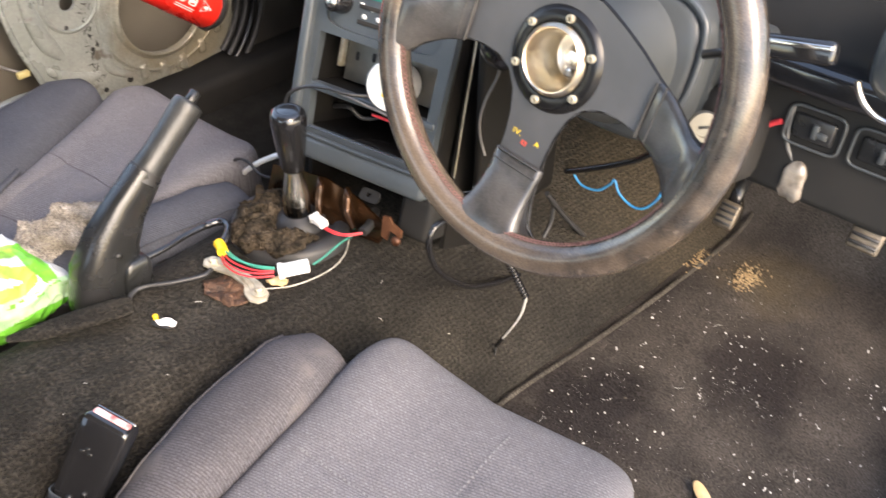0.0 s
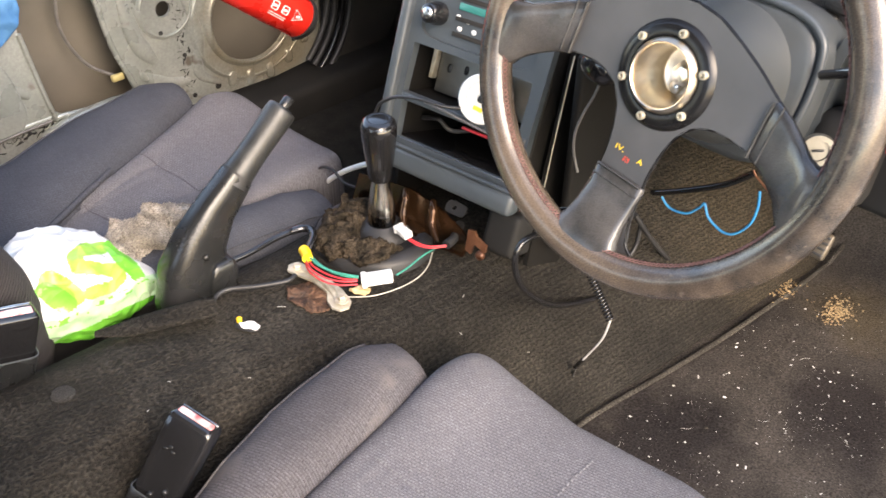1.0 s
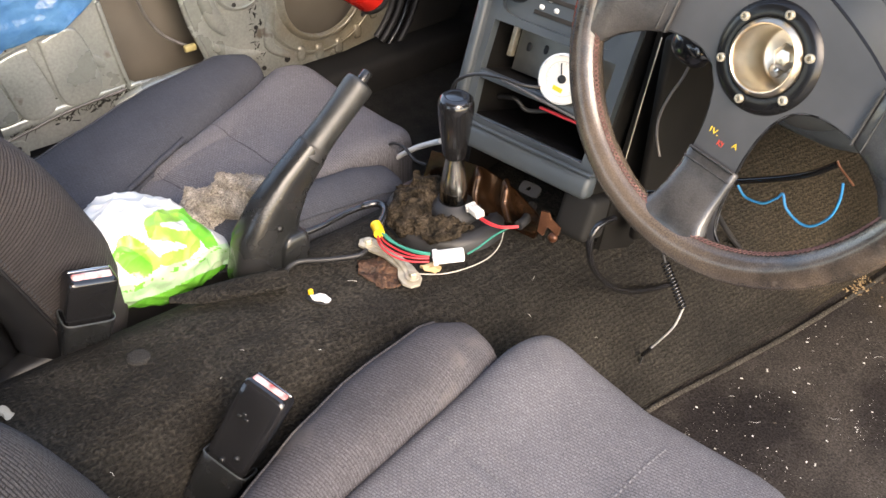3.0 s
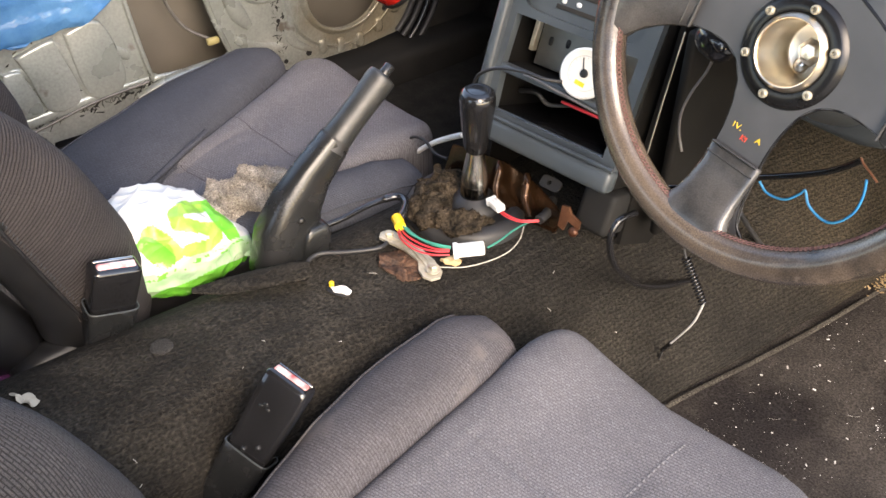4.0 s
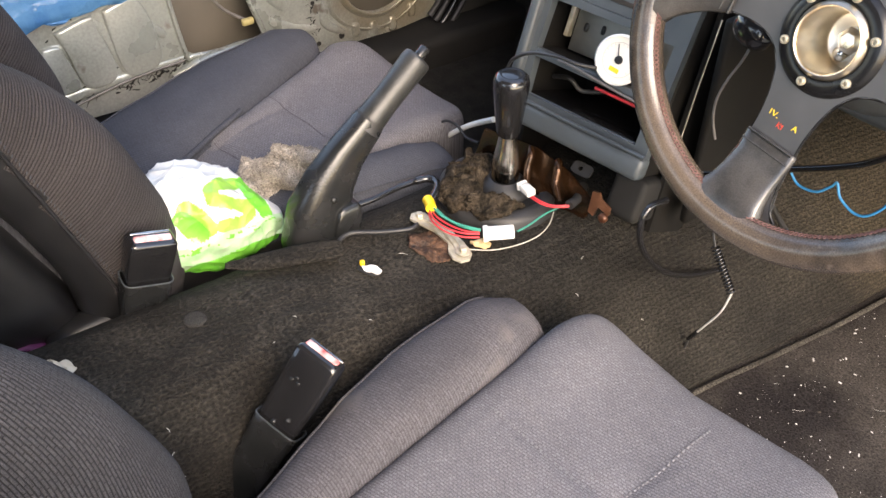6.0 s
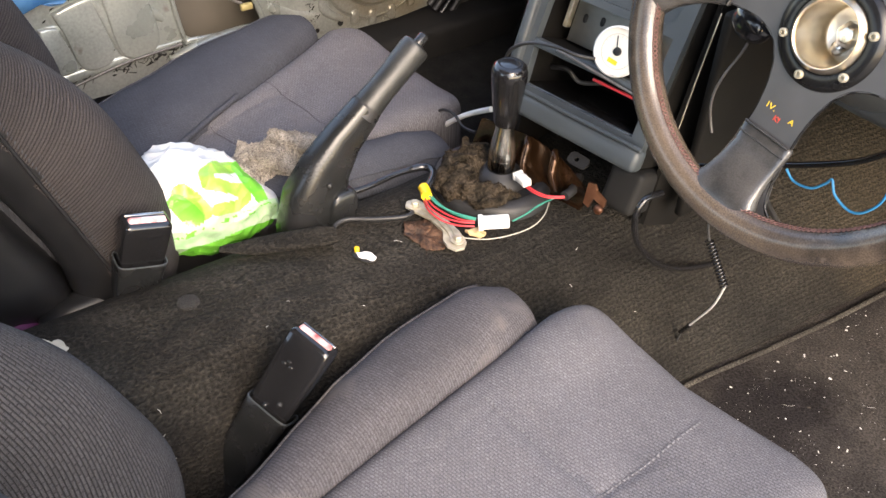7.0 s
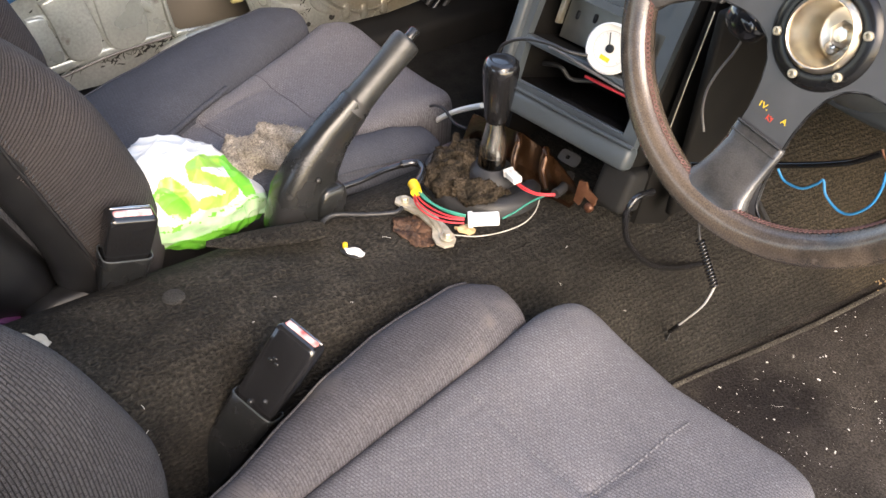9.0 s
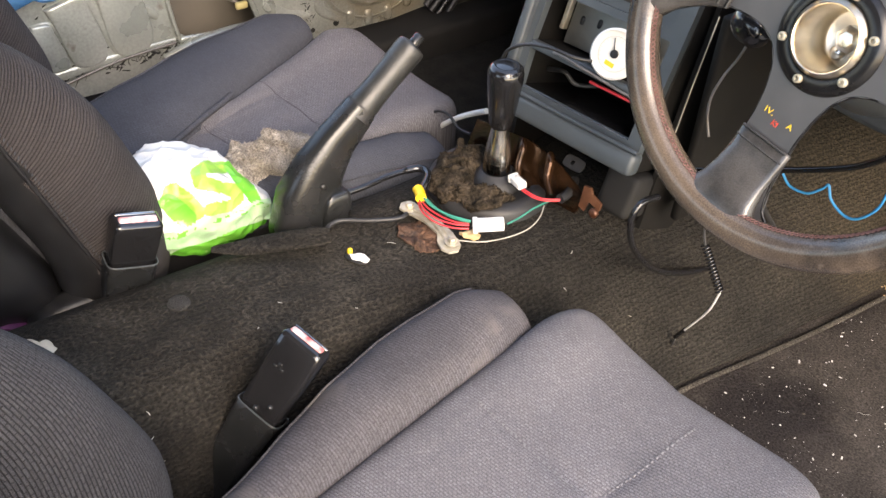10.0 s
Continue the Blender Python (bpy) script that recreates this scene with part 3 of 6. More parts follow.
    for k in range(48):
        smear(0.117 + 0.005 * rnd.gauss(0, 1), 0.10 + 0.19 * k / 48, 0.006 + 0.012 * rnd.random(), 1.57 + rnd.gauss(0, 0.7), 0.0008 + 0.0020 * rnd.random() ** 3)
    for x, y in ((-0.33, 0.243), (-0.30, 0.252), (-0.345, 0.228), (-0.29, 0.258), (-0.24, 0.262), (-0.275, 0.205), (-0.273, 0.185), (-0.271, 0.170), (-0.25, 0.155), (-0.19, 0.165), (-0.20, 0.19), (-0.31, 0.215)):
        smear(x, y, 0.006 + 0.010 * rnd.random(), rnd.gauss(0.4, 0.8), 0.0010 + 0.0012 * rnd.random())
    for k in range(110):
        x = -0.36 + 0.25 * rnd.random()
        smear(x, 0.116 + 0.06 * (x + 0.36) + 0.007 * rnd.gauss(0, 1), 0.006 + 0.014 * rnd.random(), 0.2 + rnd.gauss(0, 0.3) + 3.14 * (rnd.random() < 0.5), 0.0009 + 0.0024 * rnd.random() ** 3)
    for k in range(10):
        smear(-0.291 + 0.002 * rnd.gauss(0, 1), 0.136 + 0.003 * k, 0.010, 1.57 + rnd.gauss(0, 0.3), 0.0045 - 0.0003 * k)
    part("lower_slot", sweep([(-0.668, -0.332, 0.067), (-0.668, -0.277, 0.064), (-0.668, -0.224, 0.061)], 0.0046, 8), "sealant", door, "dark slot")
    part("lower_slot", sweep([(-0.668, -0.309, 0.045), (-0.668, -0.281, 0.043), (-0.668, -0.253, 0.041)], 0.0046, 8), "sealant", door, "dark slot")
    tab = Vector((-0.665, -0.325, 0.089))
    part("hinge_tab", plate(ring2d(0, 0, 0.014, 0.018, 24, 0.6), [ring2d(0, 0.004, 0.005, 0.005, 14)], 0.003, frame_at(tab, (0, 1, 0), (0, 0, 1))), "door", door, "drilled steel tab", smooth=False)
    part("link_rod", sweep(spline([m @ Vector(p) for p in ((-0.42, 0.105, 0.010), (-0.33, 0.118, 0.012), (-0.24, 0.134, 0.012), (-0.14, 0.139, 0.010))], 6), 0.0025, 8), "dark_wire", door, "dirty grey link rod")
    part("weather_strip", sweep(spline([m @ Vector(p) for p in ((-0.6, 0.060, 0.012), (-0.3, 0.055, 0.014), (0.0, 0.048, 0.012), (0.35, 0.045, 0.01))], 6), 0.012, 10), "rubber", door, "black rubber weather strip")
    # solid black tube stands in for the shaded gap under the door
    part("lower_gap", sweep(spline([(-0.6500, -0.3891, 0.0659), (-0.6500, -0.3451, 0.0686), (-0.6500, -0.2920, 0.0694), (-0.6500, -0.2336, 0.0723), (-0.6500, -0.1882, 0.0752)], 6), 0.011, 10, flat=0.6), "sealant", door, "black band in place of the shaded gap below the door panel")
    part("gap_strip", sweep(spline([(-0.6380, -0.3891, 0.0659), (-0.6380, -0.3451, 0.0686), (-0.6380, -0.2920, 0.0694), (-0.6380, -0.2336, 0.0723), (-0.6380, -0.1882, 0.0752)], 6), 0.0018, 8), "dark_wire", door, "thin grey strip along the gap")
    part("wire", sweep(spline([m @ Vector(p) for p in ((-0.06, 0.36, -0.03), (-0.075, 0.27, -0.03), (-0.05, 0.20, -0.025), (-0.005, 0.165, -0.01))], 8), 0.0028, 8), "dark_wire", door, "pale wire loop")
    part("wire_plug", box(m @ Vector((-0.01, 0.168, -0.004)), (0.010, 0.022, 0.012), 0.003), "dull_yellow", door, "dull yellow wire plug")
    return door


door_panel()
sheet = blob((0.012, 0.20, 0.10), 0.5, 0.25, 140, 60, lambda p: Vector((-0.652 + p.x + 0.016 * noise.noise((p.y * 18, p.z * 18, 2)) + 0.006 * noise.noise((p.y * 60, p.z * 60, 4)), -0.345 + p.y, 0.366 + p.z + 0.020 * noise.noise((p.y * 22, 0.3, 1)) + 0.05 * p.y)))
tagged(part("plastic_sheet", sheet, "sheet"), "crinkled translucent blue plastic film on the bare door", "plastic sheet")
bellows = thing("door_wiring_boot", "ribbed black rubber boot between door and pillar", "rubber boot")
for k in range(4):
    R = 0.172 + 0.016 * k
    part("rubber_fold", sweep([Vector((-0.664 + 0.004 * k, 0.262 + R * math.cos(a), 0.205 + R * math.sin(a))) for a in steps(radians(-48), radians(50), 24)], 0.0065, 8), "gloss" if k == 2 else "rubber", bellows)
tagged(part("wall_footwell", box((-0.69, 0.70, 0.25), (0.05, 0.50, 0.55), 0.01), "shadow"), "kick panel in near-black shade tone beside the passenger footwell", "kick panel", kind="structure")


# ---------- seats ----------
SEAMS = ([(-0.4074, -0.1166, 0.19), (-0.3431, -0.1024, 0.19), (-0.2508, -0.1005, 0.19), (-0.1726, -0.1052, 0.19), (-0.1474, -0.1059, 0.19)], [(-0.3578, -0.2280, 0.19), (-0.3221, -0.2203, 0.19), (-0.2655, -0.2126, 0.19)])     # sewn lines across the passenger cushion
CREASES = ([(0.2549, -0.2280, 0.19), (0.3199, -0.2220, 0.19), (0.3988, -0.2138, 0.19)], [(0.4010, -0.2158, 0.19), (0.4046, -0.1591, 0.19), (0.4052, -0.0870, 0.19)])     # sewn lines across the driver cushion


def drape(tree, pts, lift):
    out = []
    for p in pts:
        hit = tree.ray_cast(Vector((p.x, p.y, 0.6)), Vector((0, 0, -1)))[0]
        if hit:
            out.append(hit + Vector((0, 0, lift)))
    return out


SA, SB = [(-0.105, -0.512, 0.363), (-0.105, -0.467, 0.223)]
SEAM = (SA[1] - 0.095, SA[2], (SA[1] - SB[1]) / (SA[2] - SB[2]))     # the stitched line between cloth and vinyl on the backrest side


def seat(name, cx, fy, label):
    s = thing(name, label, "car seat", "front seats")
    s.location = (cx, fy, 0)

    def inner(side, t):
        far = cx < 0 and side < 0
        return (0.176 if cx > 0 and side > 0 else 0.153) - (0.50 if far else 0.115) * max(0.0, t - 0.06)

    def cushion(p):
        y = p.y - 0.26
        t = -y
        x = p.x * max(0.03, inner(1 if p.x > 0 else -1, t)) / 0.153
        z = p.z + 0.115 - 0.10 * t
        dip = 0.016 * (p.x / 0.15) ** 2 - 0.016
        z += dip if p.z > 0 else 0
        z += 0.005 * max(0.0, min(1.0, (0.12 - t) / 0.05)) if p.z > 0 else 0
        if p.z > 0:
            z -= (0.0 if cx < 0 else 0.003) * math.exp(-((t - 0.165) / 0.009) ** 2)
            z += 0.0025 * noise.noise((p.x * 16, p.y * 16, cx))
        if p.z > 0:
            q = Vector((x + cx, y + fy))
            for crease in CREASES if cx > 0 else SEAMS:
                gap = 9.0
                for a, b in zip(crease, crease[1:]):
                    u = Vector((b[0] - a[0], b[1] - a[1]))
                    k = max(0.0, min(1.0, (q - Vector(a[:2])).dot(u) / u.dot(u)))
                    gap = min(gap, (q - Vector(a[:2]) - u * k).length)
                z -= (0.0022 if cx > 0 else 0.005) * math.exp(-(gap / (0.006 if cx > 0 else 0.010)) ** 2)
        if cx > 0:
            y += 0.014 * max(0.0, min(1.0, p.x / 0.10)) * max(0.0, min(1.0, (0.30 - t) / 0.20))
        if cx < 0:
            near = max(0.0, min(1.0, (0.22 - t) / 0.17))
            y, z = y + 0.010 * near, z - (0.010 * near if p.z > 0 else 0)
        return Vector((x, y, z))
    body = blob((0.155, 0.262, 0.10), 0.30, 0.20, *((160, 84) if cx < 0 else (300, 150)), cushion)
    tree = BVHTree.FromBMesh(body)
    part("seat_cushion", body, "seat", s)
    for line in SEAMS if cx < 0 else ():
        pts = drape(tree, spline([Vector(p) - s.location for p in line], 8), 0.0002)
        if len(pts) > 2:
            part("cushion_seam", sweep(pts, 0.0009, 6, flat=0.6), "bolster", s, "stitched cushion seam")
    for line in CREASES if cx > 0 else ():
        pts = drape(tree, spline([Vector(p) - s.location for p in line], 40), 0.0002)
        dashes = bmesh.new()
        for k in range(0, len(pts) - 2, 3):
            sweep([pts[k], (pts[k] + pts[k + 1]) / 2 + Vector((0, 0, 0.0003)), pts[k + 1]], 0.0012, 5, bm=dashes)
        part("cushion_stitching", dashes, "pale_thread", s, "pale grey seam stitching")
    for side in (-1, 1):
        rings = []
        for k in range(41):
            t = 0.062 + 0.47 * k / 40
            end = min(1.0, math.sqrt(max(0.0, 1 - ((0.085 - min(t, 0.085)) / 0.026) ** 2)) + 0.10)
            xi = inner(side, t)
            xo = float(np.interp(t, (0.06, 0.10, 0.25, 0.40, 0.53), (0.216, 0.230, 0.220, 0.184, 0.165)))
            if cx > 0 and side < 0:
                xo = float(np.interp(t, (0.06, 0.10, 0.225, 0.30, 0.357, 0.41, 0.53), (0.216, 0.236, 0.226, 0.206, 0.182, 0.158, 0.130)))
            top = float(np.interp(t, (0.06, 0.12, 0.25, 0.40, 0.53), (0.196, 0.214, 0.206, 0.190, 0.170)))
            top -= 0.026 * max(0.0, min(1.0, (0.34 - t) / 0.20)) if cx < 0 and side > 0 else 0.0
            xo += 0.033 if cx > 0 and side > 0 else 0.0
            mid, half = (xi + xo) / 2, (xo - xi) / 2 + 0.008
            high = top - 0.045
            ring = []
            for a in range(32):
                ca, sa = math.cos(2 * math.pi * a / 32), math.sin(2 * math.pi * a / 32)
                p = Vector((side * (mid + half * (0.3 + 0.7 * end) * math.copysign(abs(ca) ** 0.62, ca)), -t, 0.045 + high / 2 + end * high / 2 * math.copysign(abs(sa) ** 0.55, sa) - 0.012 * max(0.0, ca) * max(0.0, sa)))
                if cx > 0 and side > 0:
                    p.y += 0.014 * max(0.0, min(1.0, (0.30 - t) / 0.20))
                ring.append(p + 0.002 * noise.noise_vector(p * 18 + Vector((cx * 9, 0, 0))))
            rings.append(ring)
        grey = cx > 0 and side < 0
        edge = [r[5] + Vector((side * 0.0005, 0, 0.0008)) for r in rings[3:]]
        part("edge_piping", sweep(edge, 0.0013, 6), "bolster" if grey else "outer", s)
        shell = loft(rings)
        # black lower faces: dark side trim plus the shade beside the tunnel
        for f in shell.faces:
            c = f.calc_center_median()
            if c.z < 0.152 and cx < 0 and side > 0:
                f.material_index = 1
        part("seat_bolster", shell, ("bolster" if grey else "outer", "vinyl"), s, "grey side bolster" if grey else "darker slate side bolster")
        if cx > 0 or side < 0:
            seam_pts = [r[13] + Vector((-side * 0.002, 0, 0.001)) for r in rings[17:]] if cx < 0 and side < 0 else [(side * inner(side, t), -t, 0.192 - 0.10 * t) for t in steps(0.09, 0.5, 14)]
            part("piping", sweep(seam_pts, 0.0045 if cx < 0 and side < 0 else 0.0035, 8), "outer", s, "slate seam piping")
    part("seat_base", box((0, -0.27, 0.045), (0.36, 0.46, 0.07), 0.02, 3), "vinyl", s, "black seat base")
    for side in (-1, 1):
        part("seat_rail", box((side * 0.15, -0.25, 0.012), (0.03, 0.50, 0.022), 0.004), "black_metal", s, "black steel rail")

    # backrest, leaning back
    def back(p):
        z = 0.42 + p.z
        y = -0.585 + p.y - 0.40 * max(0, z - 0.15) + (0.02 * (p.x / 0.16) ** 2 if p.y > 0 else 0)
        return Vector((p.x, y, z))
    cloth = "driver_back" if cx > 0 else "back"
    part("backrest_panel", blob((0.16, 0.055, 0.31), 0.35, 0.35, 60, 40, back), "outer", s)
    for side in (-1, 1):
        front = ((0.10, -0.470), (0.16, -0.464), (0.22, -0.466), (0.28, -0.484), (0.34, -0.508), (0.39, -0.540), (0.43, -0.575), (0.50, -0.632), (0.62, -0.71))
        pts = spline([(side * 0.186, y - 0.066, z) for z, y in front], 6)
        bm = sweep(pts, [0.045, 0.064, 0.068, 0.068, 0.068, 0.066, 0.062, 0.055, 0.035], 28, up=(0, 1, 0))
        bm.verts.index_update()
        uvs = bm.loops.layers.uv.new("cloth")
        for f in bm.faces:
            if len(f.verts) == 4:
                ring = [(v.index // 28, v.index % 28) for v in f.verts]
                wrap = max(k for i, k in ring) == 27 and min(k for i, k in ring) == 0
                for loop, (i, k) in zip(f.loops, ring):
                    loop[uvs].uv = (i * 0.0125, (28 if wrap and k == 0 else k) * 0.0128)
        for v in bm.verts:
            v.co.x = side * (0.186 + (abs(v.co.x) - 0.186) * 0.72)
        for f in bm.faces:
            c = f.calc_center_median()
            if c.y < SEAM[0] + (c.z - SEAM[1]) * SEAM[2] and abs(c.x) > 0.19:
                f.material_index = 1
        part("backrest_bolster", bm, (cloth, "vinyl"), s)
        part("bolster_seam", sweep([(side * 0.2345, SEAM[0] + (z - SEAM[1]) * SEAM[2], z) for z in steps(0.16, 0.42, 14)], 0.0022, 6), "vinyl", s, "stitched seam")
        bm = bmesh.new()
        for z in steps(0.165, 0.415, 46):
            y = SEAM[0] + (z - SEAM[1]) * SEAM[2] + 0.006
            sweep([(side * 0.2352, y, z), (side * 0.2358, y + 0.0006, z + 0.0015), (side * 0.2352, y + 0.0012, z + 0.003)], 0.0006, 5, bm=bm)
        part("stitching", bm, "outer", s, "grey stitching")
    part("back_shell", blob((0.215, 0.06, 0.33), 0.35, 0.35, 48, 30, lambda p: Vector((p.x, -0.640 + p.y - 0.40 * max(0, 0.27 + p.z), 0.42 + p.z))), "vinyl", s, "black vinyl back cover")
    part("hinge_cover", blob((0.022, 0.07, 0.045), 0.5, 0.5, 24, 14, lambda p: Vector((p.x - math.copysign(0.205, cx), p.y - 0.57, p.z + 0.115))), "vinyl", s, "glossy black hinge cover")
    return s


seat("driver_seat", 0.360, -0.045, "grey ribbed cloth driver seat with side bolsters")
seat("passenger_seat", -0.340, 0.095, "grey ribbed cloth passenger seat with slate outer bolster")


# ---------- seat belt buckles ----------
def buckle(base, top, label, face, wide=1.0):
    b = thing("seat_belt_buckle", label, "seat belt buckle", "seat belt buckles")
    b.location = base
    d = (Vector(top) - Vector(base))
    L = d.length
    z = d.normalized()
    x = (Vector(face) - z * z.dot(Vector(face))).normalized()
    m = Matrix((z.cross(x) * -1, x, z)).transposed().to_4x4()
    # local x is the width, y the front, z along the stalk
    rings = []
    for h, w, t in ((-0.02, 0.0135, 0.009), (L * 0.1, 0.016, 0.0105), (L * 0.3, 0.0205, 0.014), (L * 0.58, 0.0232, 0.0158), (L * 0.605, 0.0236, 0.0161), (L * 0.610, 0.0226, 0.0152), (L * 0.600, 0.0219, 0.0145), (L * 0.40, 0.0215, 0.012)):
        rings.append([m @ Vector((*p, h)) for p in ring2d(0, 0, w * wide, t, 28, 0.36)])
    part("sleeve", loft(rings), "plastic", b, "grained black plastic sleeve")
    part("sleeve_lip", sweep([m @ Vector((*p, L * 0.607)) for p in ring2d(0, 0, 0.0232 * wide, 0.0157, 40, 0.36)], 0.0009, 6, True), "shroud", b, "worn grey sleeve lip")
    rings = [[m @ Vector((p[0], p[1] + bow, h)) for p in ring2d(0, 0, w * wide, t, 36, 0.26)] for h, w, t, bow in ((L * 0.30, 0.0185, 0.0105, 0), (L * 0.55, 0.0205, 0.0125, -0.001), (L * 0.75, 0.0214, 0.0138, -0.001), (L * 0.90, 0.0220, 0.0145, 0), (L * 0.970, 0.0218, 0.0143, 0), (L * 0.990, 0.0205, 0.0130, 0), (L, 0.0180, 0.0105, 0))]
    crisp(part("buckle_body", loft(rings), "gloss", b, "glossy black buckle body"), 50)
    part("release_button", box((0, 0, 0), (0.0345 * wide, 0.009, 0.008), 0.002, 2, m @ Matrix.Translation((0, 0.003, L - 0.0018)) @ Matrix.Rotation(radians(-14), 4, "X")), "button", b, "red release button paled with glare")
    part("button_edge", box((0, 0, 0), (0.0335 * wide, 0.0025, 0.005), 0.001, 1, m @ Matrix.Translation((0, 0.0098, L - 0.0036))), "red", b, "red button edge")
    part("button_bezel", box((0, 0, 0), (0.037 * wide, 0.004, 0.004), 0.0012, 2, m @ Matrix.Translation((0, -0.0070, L - 0.0008))), "black_chrome", b, "worn bright top edge")
    if base[0] > 0:
        for dx, dz in ((-0.004, 0.0), (0.004, 0.0), (0.0, 0.004)):
            part("embossed_mark", box((0, 0, 0), (0.0045, 0.0012, 0.0035), 0.0004, 1, m @ Matrix.Translation((0.006 + dx, 0.0143, L * 0.84 + dz))), "plastic", b)
        for dx, dz in ((-0.008, 0.006), (0.004, -0.004)):
            part("rivet", lathe([(0.003, 0), (0.003, 0.002), (0.0015, 0.003)], m @ Matrix.Translation((dx, 0.0125, L * 0.64 + dz)) @ Matrix.Rotation(-math.pi / 2, 4, "X"), 10), "plastic", b)
    return b


buckle((0.126, -0.477, 0.058), (0.140, -0.346, 0.241), "black driver seat belt buckle with glare-paled red button beside the tunnel", (0.42, -0.68, 0.50), 1.1)
buckle((-0.092, -0.456, 0.144), (-0.078, -0.419, 0.275), "black passenger seat belt buckle with glare-paled red button beside the tunnel", (0.78, 0.06, 0.4), 1.15)


# ---------- handbrake ----------
def handbrake():
    h = thing("handbrake_lever", "black plastic handbrake lever pulled up on the tunnel", "handbrake")
    h.location = (-0.08, -0.225, 0.19)
    rings = []
    prof = ((-0.225, 0.150, 0.048, 0.030, 0), (-0.224, 0.185, 0.046, 0.029, 4), (-0.219, 0.225, 0.040, 0.026, 18), (-0.203, 0.255, 0.032, 0.022, 36), (-0.180, 0.283, 0.025, 0.019, 48), (-0.152, 0.309, 0.0205, 0.0175, 50), (-0.146, 0.315, 0.0195, 0.017, 50))
    for y, z, a, b, tilt in prof:
        ct, st = math.cos(radians(tilt)), math.sin(radians(tilt))
        rings.append([Vector((q, y + 0.225 + p * ct, z - 0.19 - p * st)) for p, q in ring2d(0, 0, a, b, 32, 0.75)])
    part("lever_cover", loft(rings), "plastic", h, "grained black lower cover")
    part("cover_knuckle", blob((0.013, 0.019, 0.046), 0.45, 0.4, 36, 24, lambda p: Vector((p.x + 0.020, p.y + 0.024 + 0.16 * p.z, p.z - 0.006))), "plastic", h)
    grip = [(0, -0.149 + 0.225, 0.312 - 0.19), (0, -0.130 + 0.225, 0.328 - 0.19), (0, -0.10 + 0.225, 0.353 - 0.19), (0, -0.079 + 0.225, 0.371 - 0.19), (0, -0.074 + 0.225, 0.375 - 0.19)]
    part("grip", sweep(spline(grip, 6), [0.0180, 0.0182, 0.0170, 0.0170, 0.0176, 0.0182, 0.0168, 0.010], 24), "grip", h, "worn grey-black grip")
    part("collar", sweep([(0, 0.071, 0.118), (0, 0.076, 0.1225), (0, 0.081, 0.1265)], [0.0200, 0.0180, 0.0196], 24), "rubber", h)
    part("release_button", sweep([(0, 0.149, 0.184), (0, 0.160, 0.193), (0, 0.1615, 0.1945)], [0.0065, 0.0065, 0.004], 16), "plastic", h)
    part("cover_screw", lathe([(0.004, 0), (0.0035, 0.002), (0.001, 0.0025)], Matrix.Translation((0.0245, 0.012, 0.055)) @ Matrix.Rotation(math.pi / 2, 4, "Y"), 12), "sealant", h)
    return h


handbrake()


# ---------- gear lever ----------
def gear_lever():
    g = thing("gear_lever", "gear lever with glossy black knob on a steel shaft", "gear lever")
    g.location = (0, 0, 0.2)
    part("knob", lathe([(0.004, 0.083), (0.0125, 0.084), (0.0145, 0.088), (0.0165, 0.105), (0.0195, 0.130), (0.0212, 0.148), (0.0212, 0.155), (0.0195, 0.162), (0.015, 0.1655), (0.0130, 0.1648), (0.011, 0.1652), (0.004, 0.166)], None, 36), "gloss", g, "glossy black knob")
    part("shaft", lathe([(0.0165, 0.036), (0.0168, 0.040), (0.0158, 0.050), (0.0128, 0.068), (0.0112, 0.077), (0.0105, 0.086)], None, 32), "chrome", g, "polished steel shaft cone")
    part("shaft_sleeve", lathe([(0.0172, 0.005), (0.0172, 0.036), (0.0166, 0.038)], None, 32), "black_chrome", g, "dark polished lower shaft")
    part("shaft_boot", lathe([(0.036, 0.002), (0.034, 0.012), (0.024, 0.018), (0.019, 0.022), (0.017, 0.020)], None, 28), "rubber", g)
    part("boot_ring", lathe([(0.078, -0.010), (0.077, 0.006), (0.072, 0.012), (0.062, 0.014), (0.055, 0.010), (0.050, 0.006), (0.034, 0.004), (0.030, 0.006)], Matrix.Translation((-0.004, -0.006, 0)), 56, caps=False), "rubber", g, "black rubber boot flange")
    return g


gear_lever()


def felt_ring():
    rings = []
    n = 120
    for i in range(n + 1):
        a = radians(122 + 236 * i / n)
        ends = min(1.0, 5.0 * min(i, n - i) / n + 0.25)
        c = Vector((0.002 + 0.046 * math.cos(a), -0.014 + 0.046 * math.sin(a), 0.214))
        r = []
        for k in range(40):
            b = 2 * math.pi * k / 40
            w = 0.020 * ends * (1.0 + (0.25 if 150 < math.degrees(a) < 270 else 0))
            p = c + Vector((math.cos(a) * math.cos(b) * w, math.sin(a) * math.cos(b) * w, math.sin(b) * 0.015 * ends))
            p += 0.011 * noise.noise_vector(p * 46) + 0.006 * noise.noise_vector(p * 120) + 0.0022 * noise.noise_vector(p * 420)
            r.append(p)
        rings.append(r)
    return tagged(part("felt_insulation", fuzz(loft(rings), 4000, 0.0032, 0.0005, 3), "foam"), "torn brown felt insulation lying round the gear lever", "insulation")


felt_ring()


